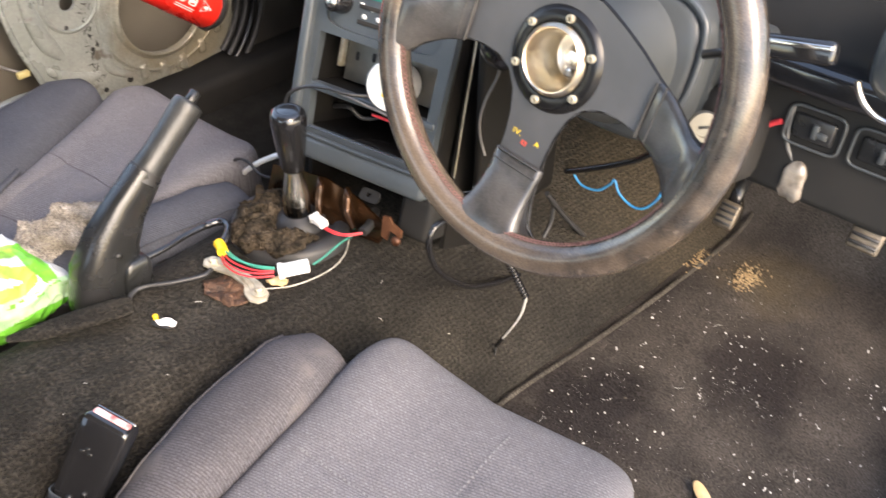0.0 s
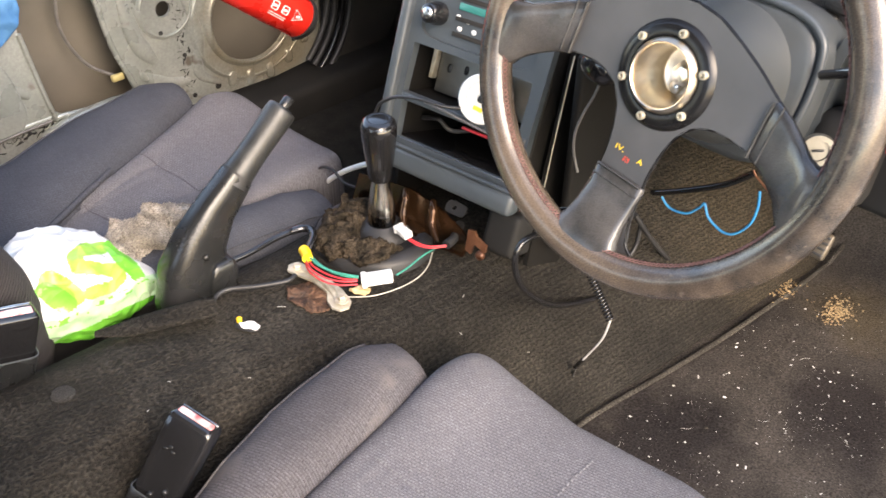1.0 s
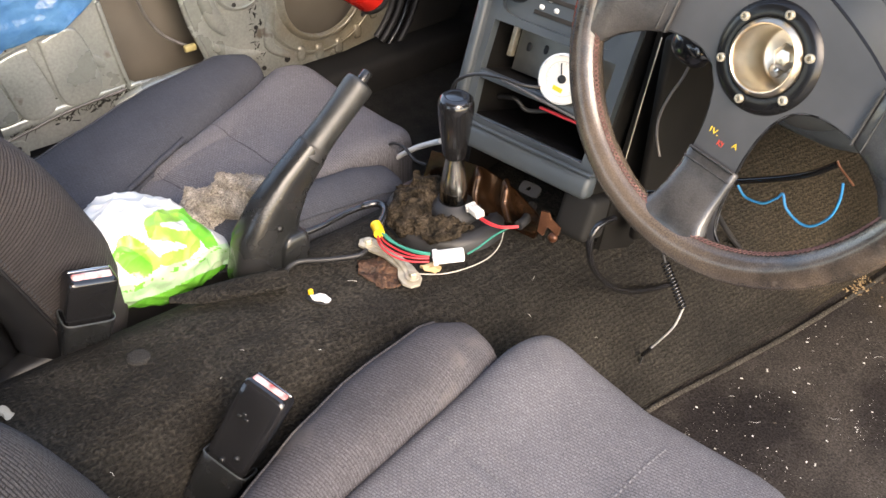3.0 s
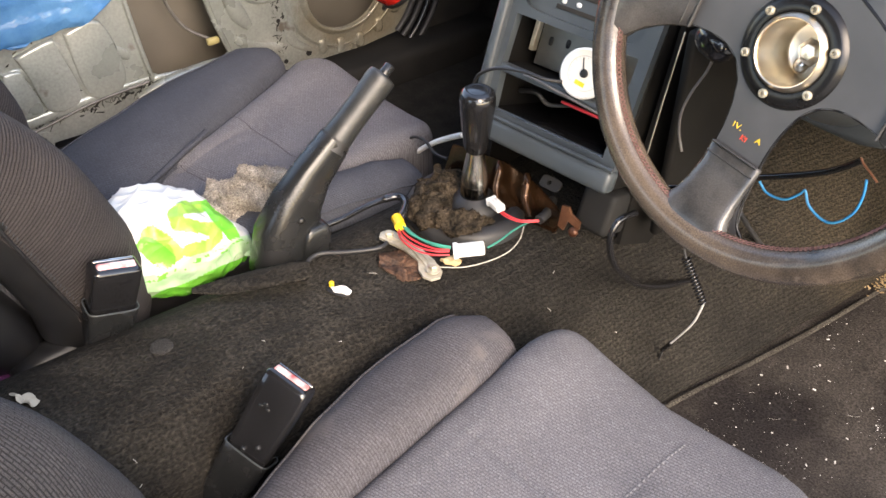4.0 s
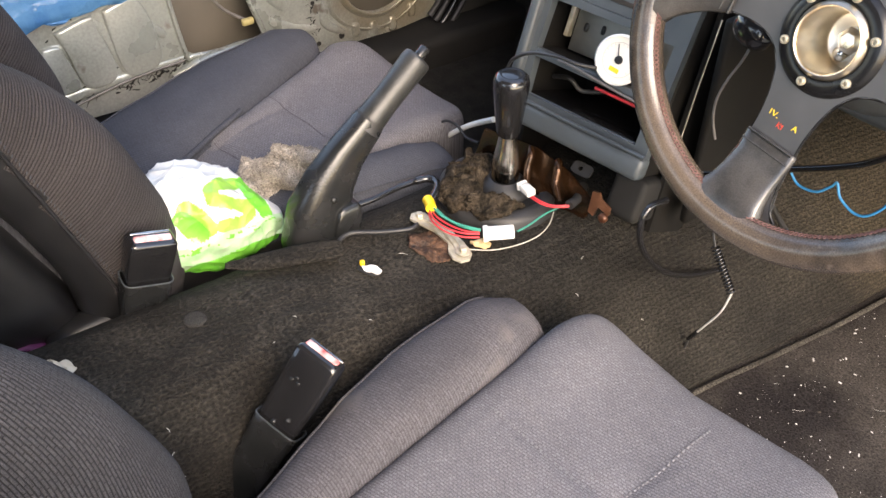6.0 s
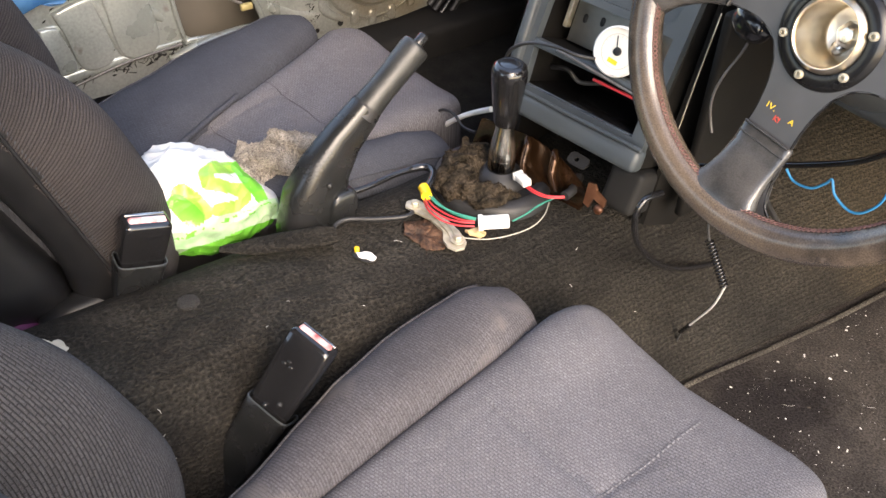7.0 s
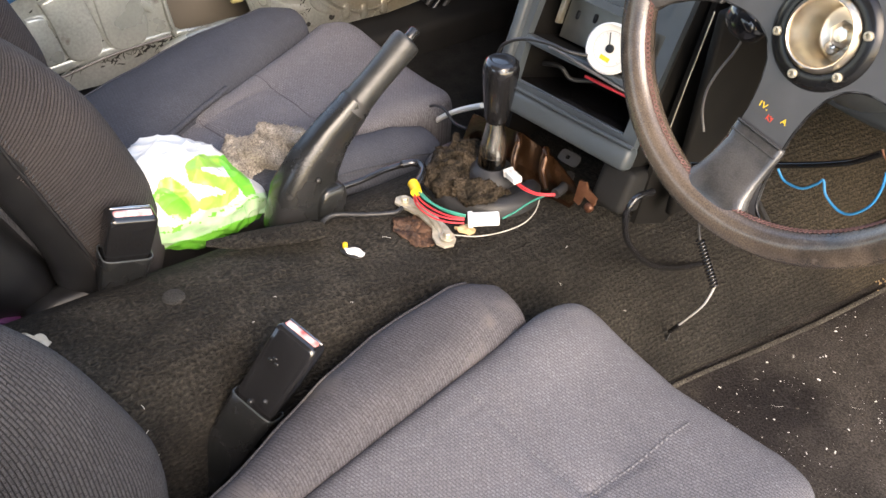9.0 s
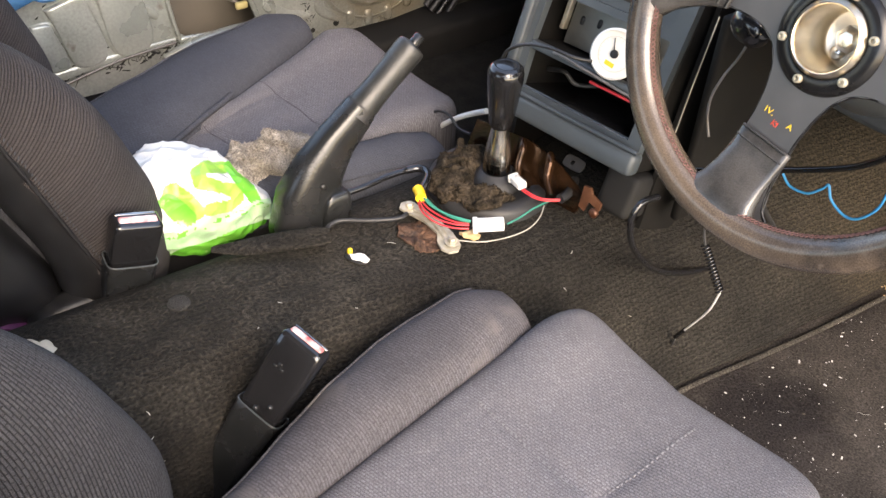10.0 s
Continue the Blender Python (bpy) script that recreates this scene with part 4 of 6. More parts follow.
# ---------- bracket, plugs and wires on the tunnel ----------
def tunnel_bracket():
    b = thing("console_bracket", "zinc console bracket bolted over a rusty opening in the tunnel", "bracket")
    b.location = (0.03, -0.125, 0.2)
    part("rusty_opening", blob((0.030, 0.020, 0.0025), 0.8, 0.7, 60, 16, lambda p: Matrix.Rotation(0.15, 4, "Z") @ p + Vector((0.004, -0.013, -0.001)) + 0.005 * noise.noise_vector(p * 60) + 0.003 * noise.noise_vector(p * 210)), "rust", b, "rusty brown opening")
    outline = [(-0.052, 0.006), (-0.045, 0.012), (-0.034, 0.013), (-0.012, 0.011), (0.004, 0.017), (0.026, 0.016), (0.048, 0.011), (0.055, 0.002), (0.052, -0.008), (0.042, -0.012), (0.030, -0.009), (0.016, 0.001), (-0.010, 0.001), (-0.030, -0.005), (-0.046, -0.009), (-0.053, -0.002)]
    part("strap", plate(outline, [], 0.003, Matrix.Translation((0, 0, 0.007))), "zinc", b, "pale zinc strap", smooth=False)
    part("strap_rib", sweep(spline([(-0.034, 0.004, 0.007), (-0.01, 0.010, 0.008), (0.02, 0.006, 0.008), (0.036, 0.0, 0.007)], 6), [0.002, 0.004, 0.004, 0.002], 10, flat=0.5), "zinc", b)
    for x, y, z in ((-0.041, 0.002, 0.006), (0.043, 0.002, 0.010)):
        part("washer", lathe([(0.0085, 0), (0.0085, 0.0015), (0.006, 0.0017)], Matrix.Translation((x, y, z)), 18), "zinc", b)
        crisp(part("bolt", lathe([(0.0052, 0.0015), (0.0052, 0.006), (0.0042, 0.007)], Matrix.Translation((x, y, z)), 6), "zinc", b, "hex bolt head"))
    return b


tunnel_bracket()


def wire(name, pts, r, material, label, n=8, sides=8):
    return tagged(part(name, sweep(spline(pts, n), r, sides), material), label, "wire")


def plug(pos, turn, size, label, n=3):
    p = thing("wire_plug", label, "wire plug")
    p.matrix_basis = Matrix.Translation(pos) @ Euler((0.1, -0.1, radians(turn))).to_matrix().to_4x4()
    part("housing", box((0, 0, 0), size, 0.0015), "white", p)
    part("latch", box((0, 0, size[2] * 0.55), (size[0] * 0.4, size[1] * 0.4, size[2] * 0.3), 0.0008), "white", p)
    part("collar", box((-size[0] * 0.42, 0, 0), (size[0] * 0.16, size[1] * 1.15, size[2] * 1.15), 0.001), "white", p)
    part("mouth", box((size[0] * 0.46, 0, 0), (size[0] * 0.10, size[1] * 0.7, size[2] * 0.7), 0.0005), "grey_wire", p)
    return p


plug((0.0785, -0.0756, 0.2190), 54, (0.036, 0.014, 0.011), "white nylon wire plug lying on the tunnel")
plug((0.0428, -0.0025, 0.2290), -10, (0.025, 0.0115, 0.009), "small white nylon wire plug by the gear lever")
wire("red_wire", [(0.0001, -0.1184, 0.2260), (0.0212, -0.1259, 0.2260), (0.0450, -0.1236, 0.2260), (0.0631, -0.1133, 0.2260), (0.0740, -0.1006, 0.2260)], 0.0011, "red", "red wire from the crimp to the white plug")
wire("red_wire", [(-0.0031, -0.1177, 0.2220), (0.0193, -0.1270, 0.2220), (0.0433, -0.1263, 0.2220), (0.0622, -0.1165, 0.2220), (0.0750, -0.1013, 0.2220)], 0.0011, "red", "red wire from the crimp to the white plug")
wire("red_wire", [(-0.0029, -0.1145, 0.2240), (0.0178, -0.1192, 0.2240), (0.0414, -0.1159, 0.2240), (0.0592, -0.1077, 0.2240), (0.0698, -0.0971, 0.2240)], 0.0011, "red", "red wire from the crimp to the white plug")
wire("teal_wire", [(0.0022, -0.1149, 0.2290), (0.0219, -0.1174, 0.2290), (0.0437, -0.1128, 0.2290), (0.0603, -0.1046, 0.2290), (0.0713, -0.0969, 0.2290)], 0.0013, "green_wire", "teal wire from the crimp to the white plug")
wire("teal_wire", [(-0.0010, -0.1109, 0.2260), (0.0229, -0.1132, 0.2260), (0.0448, -0.1103, 0.2260), (0.0607, -0.1031, 0.2260), (0.0701, -0.0958, 0.2260)], 0.0013, "green_wire", "teal wire from the crimp to the white plug")
wire("red_wire", [(0.0542, -0.0033, 0.2260), (0.0691, -0.0022, 0.2260), (0.0829, 0.0033, 0.2260), (0.0951, 0.0193, 0.2260)], 0.0012, "red", "red wire from the small plug to the console")
wire("red_wire", [(0.0540, -0.0048, 0.2240), (0.0705, -0.0033, 0.2240), (0.0848, 0.0045, 0.2240), (0.0949, 0.0197, 0.2240)], 0.0010, "red", "red wire from the small plug to the console")
wire("teal_wire", [(0.0860, -0.0526, 0.2150), (0.0849, -0.0332, 0.2150), (0.0806, -0.0070, 0.2150), (0.0803, 0.0161, 0.2150), (0.0828, 0.0324, 0.2150)], 0.0011, "green_wire", "teal wire from the white plug to the console")
wire("thin_white_wire", [(0.0686, -0.1130, 0.2060), (0.0870, -0.0905, 0.2060), (0.0970, -0.0607, 0.2060), (0.0987, -0.0315, 0.2060), (0.0903, -0.0059, 0.2060), (0.0750, 0.0155, 0.2060)], 0.0007, "dull_white", "thin dirty white wire looping over the tunnel")
wire("black_sleeve", [(0.0925, 0.0220, 0.2240), (0.0897, 0.0368, 0.2240), (0.0807, 0.0530, 0.2240), (0.0740, 0.0634, 0.2240)], 0.006, "rubber", "black sleeve over wire ends")
wire("black_sleeve", [(-0.0092, -0.1090, 0.2260), (-0.0184, -0.0953, 0.2260), (-0.0296, -0.0835, 0.2260), (-0.0414, -0.0798, 0.2260), (-0.0491, -0.0861, 0.2260), (-0.0528, -0.0988, 0.2260)], 0.005, "gloss", "taped black loom above the crimp")
wire("black_cable", [(-0.0573, -0.0956, 0.2220), (-0.0593, -0.1214, 0.2220), (-0.0570, -0.1559, 0.2220), (-0.0583, -0.1831, 0.2220)], 0.004, "gloss", "black cable beside the handbrake")
wire("black_cable", [(-0.003, -0.132, 0.206), (-0.001, -0.146, 0.206), (-0.016, -0.176, 0.206), (-0.034, -0.203, 0.206), (-0.034, -0.219, 0.206), (-0.025, -0.230, 0.206)], 0.0028, "rubber", "thin black cable lying along the tunnel")
crimp = part("crimp_joint", sweep([(-0.011, -0.112, 0.229), (-0.004, -0.114, 0.229), (0.006, -0.119, 0.229)], 0.0065, 12), "yellow")
tagged(crimp, "yellow crimp joint on a wire loom", "crimp")
wire("white_hose", [(-0.215, 0.060, 0.135), (-0.184, 0.060, 0.167), (-0.152, 0.060, 0.195), (-0.122, 0.060, 0.217), (-0.095, 0.060, 0.235)], 0.004, "white", "white hose running behind the seat to the console")
wire("black_wire", [(-0.202, 0.050, 0.156), (-0.207, 0.050, 0.169), (-0.188, 0.050, 0.190), (-0.162, 0.050, 0.197), (-0.139, 0.050, 0.188), (-0.112, 0.050, 0.193)], 0.0022, "rubber", "thin black wire loop beside the seat")
flap = sweep(spline([(-0.070, -0.350, 0.205), (-0.05, -0.318, 0.208), (-0.036, -0.285, 0.210), (-0.020, -0.250, 0.212), (-0.012, -0.232, 0.212)], 6), [0.004, 0.012, 0.014, 0.015, 0.011], 14, flat=0.25, up=(0.2, 0, 1))
tagged(part("carpet_flap", flap, "tunnel_carpet"), "lifted black carpet flap at the handbrake", "carpet flap")
chip = Vector((0.0675, -0.0920, 0.2030))
tagged(part("wood_chip", blob((0.011, 0.006, 0.003), 0.6, 0.6, 20, 10, lambda p: chip + Matrix.Rotation(0.7, 4, "Z") @ p + 0.003 * noise.noise_vector(p * 160)), "leaf"), "small tan chip lying by the bracket", "chip")
hole = thing("tunnel_clip", "white plastic clip in a carpet slit", "clip")
hole.location = (0.024, -0.219, 0.199)
part("slit_edge", blob((0.015, 0.008, 0.002), 0.8, 0.8, 24, 8, lambda p: Matrix.Rotation(0.45, 4, "Z") @ p - Vector((0, 0, 0.001))), "sealant", hole)
part("clip_plate", blob((0.0115, 0.0050, 0.0018), 0.7, 0.6, 30, 12, lambda p: Matrix.Rotation(0.5, 4, "Z") @ p + Vector((0.003, 0.001, 0.0012)) + 0.0025 * noise.noise_vector(p * 140)), "white", hole)
part("clip_peg", lathe([(0.003, 0), (0.003, 0.005), (0.002, 0.006)], Matrix.Translation((-0.010, -0.003, 0.001)), 10), "yellow", hole)
tagged(part("carpet_plug", lathe([(0.0125, -0.004), (0.011, -0.0006), (0.009, 0.0), (0.004, -0.0004)], Matrix.Translation((-0.0113, -0.4144, 0.2065)), 24), "carpet"), "round dark plastic plug in the tunnel carpet", "plug")
tagged(part("paper_scrap", blob((0.014, 0.0045, 0.002), 0.8, 0.7, 30, 12, lambda p: Vector((-0.017, -0.548, 0.2150)) + Matrix.Rotation(0.5, 4, "Z") @ p + 0.006 * noise.noise_vector(p * 130)), "dull_white"), "white scrap on the tunnel carpet", "scrap")
tagged(part("purple_strap", sweep([(-0.16, -0.62, 0.155), (-0.15, -0.56, 0.145), (-0.14, -0.52, 0.105)], 0.014, 10, flat=0.3), "magenta"), "purple strap behind the passenger seat", "strap")


# ---------- bag and towel on the passenger seat ----------
def bag_shape(p):
    # a slumped bag: full at the back, flat and drawn out towards the front
    u = max(0.0, min(1.0, (p.y + 0.015) / 0.105))
    q = Vector((p.x * 0.8, p.y, p.z * (1.0 - 0.66 * u)))
    q = Matrix.Rotation(radians(-20), 4, "X") @ q
    q += Vector((-0.180, -0.318, 0.193))
    out = (q - Vector((-0.180, -0.318, 0.175))).normalized()
    fold = (1 - abs(noise.noise(q * 22))) ** 3 + 0.45 * (1 - abs(noise.noise(q * 52))) ** 3
    return q + 0.006 * noise.noise_vector(q * 20) + 0.002 * noise.noise_vector(q * 55) + out * 0.006 * (fold - 0.6)


bag = thing("carrier_bag", "crumpled white and green plastic carrier bag on the passenger seat", "plastic bag")
bm = blob((0.078, 0.090, 0.062), 0.7, 0.7, 300, 170, bag_shape)
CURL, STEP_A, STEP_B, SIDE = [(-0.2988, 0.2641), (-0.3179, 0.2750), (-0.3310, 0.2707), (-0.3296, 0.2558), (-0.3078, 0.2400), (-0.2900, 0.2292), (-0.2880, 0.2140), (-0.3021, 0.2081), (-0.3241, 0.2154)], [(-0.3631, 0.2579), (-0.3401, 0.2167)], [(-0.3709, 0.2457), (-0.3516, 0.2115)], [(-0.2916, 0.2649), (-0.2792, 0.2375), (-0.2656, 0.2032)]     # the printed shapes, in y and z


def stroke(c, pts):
    p, best = Vector((c.y + 0.354 * (c.x + 0.125), c.z - 0.78 * (c.x + 0.125))), 9.0     # print sheared along the camera's sight line to the bag
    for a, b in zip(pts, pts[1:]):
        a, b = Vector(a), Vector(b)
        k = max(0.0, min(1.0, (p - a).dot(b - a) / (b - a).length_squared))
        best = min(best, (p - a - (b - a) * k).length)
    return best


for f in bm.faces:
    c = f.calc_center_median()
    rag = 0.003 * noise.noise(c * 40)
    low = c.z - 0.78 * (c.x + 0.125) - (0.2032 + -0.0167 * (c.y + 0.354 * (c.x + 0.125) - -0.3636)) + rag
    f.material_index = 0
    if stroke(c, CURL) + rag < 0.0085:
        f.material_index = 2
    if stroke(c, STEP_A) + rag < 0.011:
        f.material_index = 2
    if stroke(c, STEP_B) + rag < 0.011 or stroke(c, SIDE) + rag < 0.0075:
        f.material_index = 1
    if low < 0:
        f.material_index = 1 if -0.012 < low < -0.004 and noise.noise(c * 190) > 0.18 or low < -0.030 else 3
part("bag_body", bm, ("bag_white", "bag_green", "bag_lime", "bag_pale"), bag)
part("bag_handle", sweep([p + 0.004 * noise.noise_vector(p * 90) for p in spline([(-0.20, -0.385, 0.225), (-0.185, -0.372, 0.250), (-0.165, -0.350, 0.252), (-0.15, -0.330, 0.240)], 8)], [0.004, 0.011, 0.013, 0.009, 0.004], 12, flat=0.4), "bag_white", bag, "bunched white handle")
part("bag_corner", sweep([p + 0.004 * noise.noise_vector(p * 90) for p in spline([(-0.150, -0.265, 0.175), (-0.135, -0.242, 0.166), (-0.122, -0.222, 0.160)], 8)], [0.014, 0.011, 0.004], 12, flat=0.35), "bag_pale", bag, "flattened pale green corner")


def towel_shape(p):
    # a flopped roll: folds run across it, and one corner stands up at the front end
    u = p.y / 0.070
    q = Vector((p.x, p.y, p.z * (1.0 - 0.25 * max(0.0, -u))))
    fold = 0.0035 * math.sin(p.y * 110 + 60 * p.x) + 0.002 * math.sin(p.y * 240 - 90 * p.x + 1.0)
    q.z += fold if p.z > 0 else 0
    q.x += 0.006 * math.sin(p.y * 120 + p.z * 90)
    q += Vector((-0.200, -0.218, 0.190))
    q.z += 0.016 * max(0.0, u - 0.35) * (1 if p.z > 0 else 0.3)
    q += 0.008 * noise.noise_vector(q * 26) + 0.003 * noise.noise_vector(q * 70) + 0.0018 * noise.noise_vector(q * 260)
    return q


tagged(part("towel", fuzz(blob((0.034, 0.070, 0.032), 0.7, 0.6, 190, 100, towel_shape), 6000, 0.0024, 0.0007, 8), "towel"), "crumpled grey-beige towel beside the bag on the seat", "towel")


# ---------- centre console ----------
CU, CV = Vector((0.9903, 0.1392, 0)), Vector((-0.0476, 0.3387, 0.9397))
CM = frame_at((0.065, 0.05, 0.285), CU, CV)     # local x right, y up the face, z towards the driver


def cbox(name, x0, x1, y0, y1, z0, z1, material, parent, bevel=0.003, label=""):
    return part(name, box((0, 0, 0), (x1 - x0, y1 - y0, z1 - z0), bevel, 3, CM @ Matrix.Translation(((x0 + x1) / 2, (y0 + y1) / 2, (z0 + z1) / 2))), material, parent, label)


def console():
    c = thing("centre_console", "slate grey plastic centre console with an empty radio bay", "centre console")
    outer = [(-0.100, -0.004), (0.084, -0.004), (0.090, 0.012), (0.088, 0.09), (0.092, 0.245), (-0.108, 0.245), (-0.113, 0.06), (-0.108, 0.01)]
    bay = [(-0.094, 0.086), (0.074, 0.086), (0.075, 0.146), (-0.092, 0.146)]
    pocket = [(-0.090, 0.030), (0.072, 0.030), (0.073, 0.076), (-0.092, 0.076)]
    hv = ring2d(-0.008, 0.188, 0.080, 0.033, 32, 0.35)
    part("fascia", plate(outer, [bay, pocket, hv], 0.012, CM), "dash", c, "slate grey fascia", smooth=False)
    cbox("lip", -0.100, 0.094, -0.006, 0.022, -0.012, 0.012, "dash", c, 0.007)
    part("lip_edge", sweep([CM @ Vector(p) for p in ((-0.100, 0.024, 0.010), (0.0, 0.024, 0.012), (0.094, 0.024, 0.010))], 0.0025, 8), "dash", c)
    cbox("left_edge", -0.116, -0.102, 0.0, 0.245, -0.02, 0.010, "dash", c, 0.005)
    # pocket and bay boxes
    for y0, y1, mat in ((0.030, 0.076, "gloss"), (0.086, 0.146, "brushed")):
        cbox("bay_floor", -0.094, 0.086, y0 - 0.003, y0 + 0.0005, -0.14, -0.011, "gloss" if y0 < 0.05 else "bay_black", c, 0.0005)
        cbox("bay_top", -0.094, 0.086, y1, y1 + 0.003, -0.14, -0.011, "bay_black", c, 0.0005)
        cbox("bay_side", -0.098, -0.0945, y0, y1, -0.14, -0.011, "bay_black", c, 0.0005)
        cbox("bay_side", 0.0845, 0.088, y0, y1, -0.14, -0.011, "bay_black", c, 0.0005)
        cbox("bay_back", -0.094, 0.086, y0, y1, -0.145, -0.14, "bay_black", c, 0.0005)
    cbox("radio_bracket", -0.078, 0.080, 0.0900, 0.1455, -0.045, -0.042, "brushed", c, 0.0005, "bare steel radio bracket")
    cbox("bracket_flange", -0.087, -0.081, 0.104, 0.1440, -0.046, -0.036, "zinc", c, 0.001, "pale steel flange")
    for x, y in ((-0.062, 0.122), (-0.038, 0.126)):
        part("bracket_slot", blob((0.003, 0.0055, 0.001), 0.7, 0.7, 14, 6, lambda p: CM @ (p + Vector((x, y, -0.0415)))), "sealant", c)
    cbox("red_strip", -0.008, 0.060, 0.0655, 0.069, -0.016, -0.012, "red", c, 0.001, "red strip in the pocket")
    cbox("shelf_edge", -0.093, 0.085, 0.0765, 0.0855, -0.010, 0.002, "dash", c, 0.002)
    part("pocket_edge", sweep([CM @ Vector(p) for p in ((-0.088, 0.0312, 0.0005), (0.070, 0.0312, 0.0005))], 0.0007, 6), "chrome", c, "thin bright edge")
    # climate panel
    part("climate_panel", plate(hv, [], 0.004, CM @ Matrix.Translation((0, 0, -0.006))), "dash", c, smooth=False)
    knob = part("rotary_knob", lathe([(0.0135, 0), (0.0135, 0.008), (0.0115, 0.012), (0.0112, 0.022), (0.0095, 0.024), (0.004, 0.024)], CM @ Matrix.Translation((-0.070, 0.185, -0.006)), 28), "gloss", c, "black rotary knob")
    part("knob_cap", lathe([(0.007, 0), (0.006, 0.002), (0.002, 0.0025)], CM @ Matrix.Translation((-0.070, 0.185, 0.018)), 20), "chrome", knob, "bright cap")
    cbox("display", -0.044, 0.006, 0.1965, 0.2045, -0.006, -0.0045, "teal", c, 0.0005, "teal slider window")
    for y in (0.207, 0.184, 0.166):
        cbox("slider_slot", -0.046, 0.010, y, y + 0.005, -0.006, -0.0045, "shadow", c, 0.0005)
    for x, y in ((-0.038, 0.1755), (-0.028, 0.186), (-0.018, 0.1765), (-0.043, 0.188)):
        part("button_symbol", blob((0.0035, 0.0028, 0.0008), 0.8, 0.8, 12, 6, lambda p: CM @ (p + Vector((x, y, -0.0055)))), "white", c)
    # sides and foot
    for x, nm in ((-0.108, "side"), (0.097, "side")):
        # console flanks share the near-black shade tone of the bay
        part(nm, plate([(-0.008, -0.045), (0.245, -0.020), (0.245, -0.18), (-0.10, -0.24), (-0.075, -0.055)], [], 0.006, CM @ frame_at((x + (0.006 if x > 0 else 0), 0, 0), (0, 1, 0), (0, 0, 1))), "bay_black", c, "console side toned near-black for shade", smooth=False)
    part("right_cheek", box((0, 0, 0), (0.010, 0.25, 0.05), 0.004, 2, CM @ Matrix.Translation((0.085, 0.12, -0.038))), "bay_black", c, "fascia return toned near-black for shade")
    part("foot", box((0, 0, 0), (0.045, 0.055, 0.06), 0.008, 3, CM @ Matrix.Translation((0.078, -0.034, -0.040))), "dark_dash", c, "charcoal console foot")
    part("tab", plate(ring2d(0, 0, 0.014, 0.008, 20, 0.5), [ring2d(-0.002, 0, 0.003, 0.003, 10)], 0.002, frame_at((0.088, 0.041, 0.266), CU, (-0.05, 0.8, 0.6))), "dark_dash", c, "drilled fixing tab", smooth=False)
    return c


console()
part_m = frame_at((0.03, 0.035, 0.236), (0.985, 0.17, 0.03), (0, 0.35, 0.94))
cb = thing("console_support", "brown lacquered steel support behind the gear lever", "bracket")
part("support_plate", plate([(-0.105, -0.030), (-0.06, -0.034), (0.072, -0.030), (0.082, -0.016), (0.066, -0.004), (0.03, 0.012), (-0.02, 0.022), (-0.05, 0.020), (-0.10, 0.016)], [ring2d(-0.06, -0.004, 0.012, 0.008, 20)], 0.004, part_m), "lacquer", cb, smooth=False)
part("support_flange", plate([(-0.10, -0.004), (0.076, -0.004), (0.074, 0.016), (0.02, 0.026), (-0.09, 0.024)], [ring2d(0.06, 0.010, 0.006, 0.004, 16)], 0.003, part_m @ Matrix.Translation((0, -0.030, 0)) @ Matrix.Rotation(radians(-64), 4, "X")), "lacquer", cb, smooth=False)
for x0, x1, lean in ((-0.022, -0.014, 0.010), (0.020, 0.030, 0.016)):
    part("support_fold", sweep(spline([part_m @ Vector(p) for p in ((x0, 0.020, 0.004), (x0 + 0.006, 0.012, 0.010), (x1, -0.006, 0.012), (x1 + lean, -0.022, 0.018))], 6), [0.004, 0.0055, 0.0055, 0.003], 10), "lacquer", cb, "glossy folded rib")
cp = thing("copper_tab", "orange-brown copper coloured tab at the console foot", "bracket")
part("tab_plate", plate([(-0.009, -0.016), (-0.001, -0.019), (0.002, -0.005), (0.018, -0.010), (0.018, -0.001), (0.004, 0.005), (0.0, 0.012), (-0.009, 0.011)], [], 0.004, frame_at((0.121, 0.038, 0.238), (0.97, 0.2, 0), (0, 0.2, 0.98))), "copper", cp, smooth=False)
part("tab_bolt", lathe([(0.006, 0), (0.006, 0.004), (0.003, 0.006)], frame_at((0.136, 0.036, 0.226), (0.97, 0.2, 0), (0, 0.2, 0.98)), 8), "copper", cp)

# gauge standing in the radio bay
gg = thing("gauge", "round white-faced gauge hanging in the radio bay", "gauge")
GM = CM @ Matrix.Translation((0.020, 0.111, 0.004)) @ Matrix.Rotation(radians(8), 4, "Y")
part("gauge_body", lathe([(0.024, -0.035), (0.026, -0.004), (0.0285, -0.002), (0.0285, 0.004), (0.0265, 0.005), (0.0262, 0.002)], GM, 40, caps=False), "white", gg, "white gauge rim")
part("dial", lathe([(0.0262, 0.0015), (0.001, 0.0016)], GM, 40), "dial", gg, "cream dial")
part("dial_ring", sweep([GM @ Vector((0.0195 * math.cos(a), 0.0195 * math.sin(a), 0.0018)) for a in steps(0, 2 * math.pi, 41)[:-1]], 0.0004, 6, True), "grey_wire", gg, "faint grey dial ring")
part("needle", box((0, 0, 0), (0.0012, 0.016, 0.0008), 0.0002, 1, GM @ Matrix.Translation((-0.003, 0.009, 0.003)) @ Matrix.Rotation(0.3, 4, "Z")), "sealant", gg)
part("hub_cap", lathe([(0.005, 0.002), (0.0045, 0.004), (0.001, 0.0045)], GM, 16), "sealant", gg)
part("dial_band", box((0, 0, 0), (0.012, 0.005, 0.0004), 0, 1, GM @ Matrix.Translation((-0.002, -0.012, 0.0021)) @ Matrix.Rotation(-0.15, 4, "Z")), "yellow", gg, "yellow dial band", smooth=False)
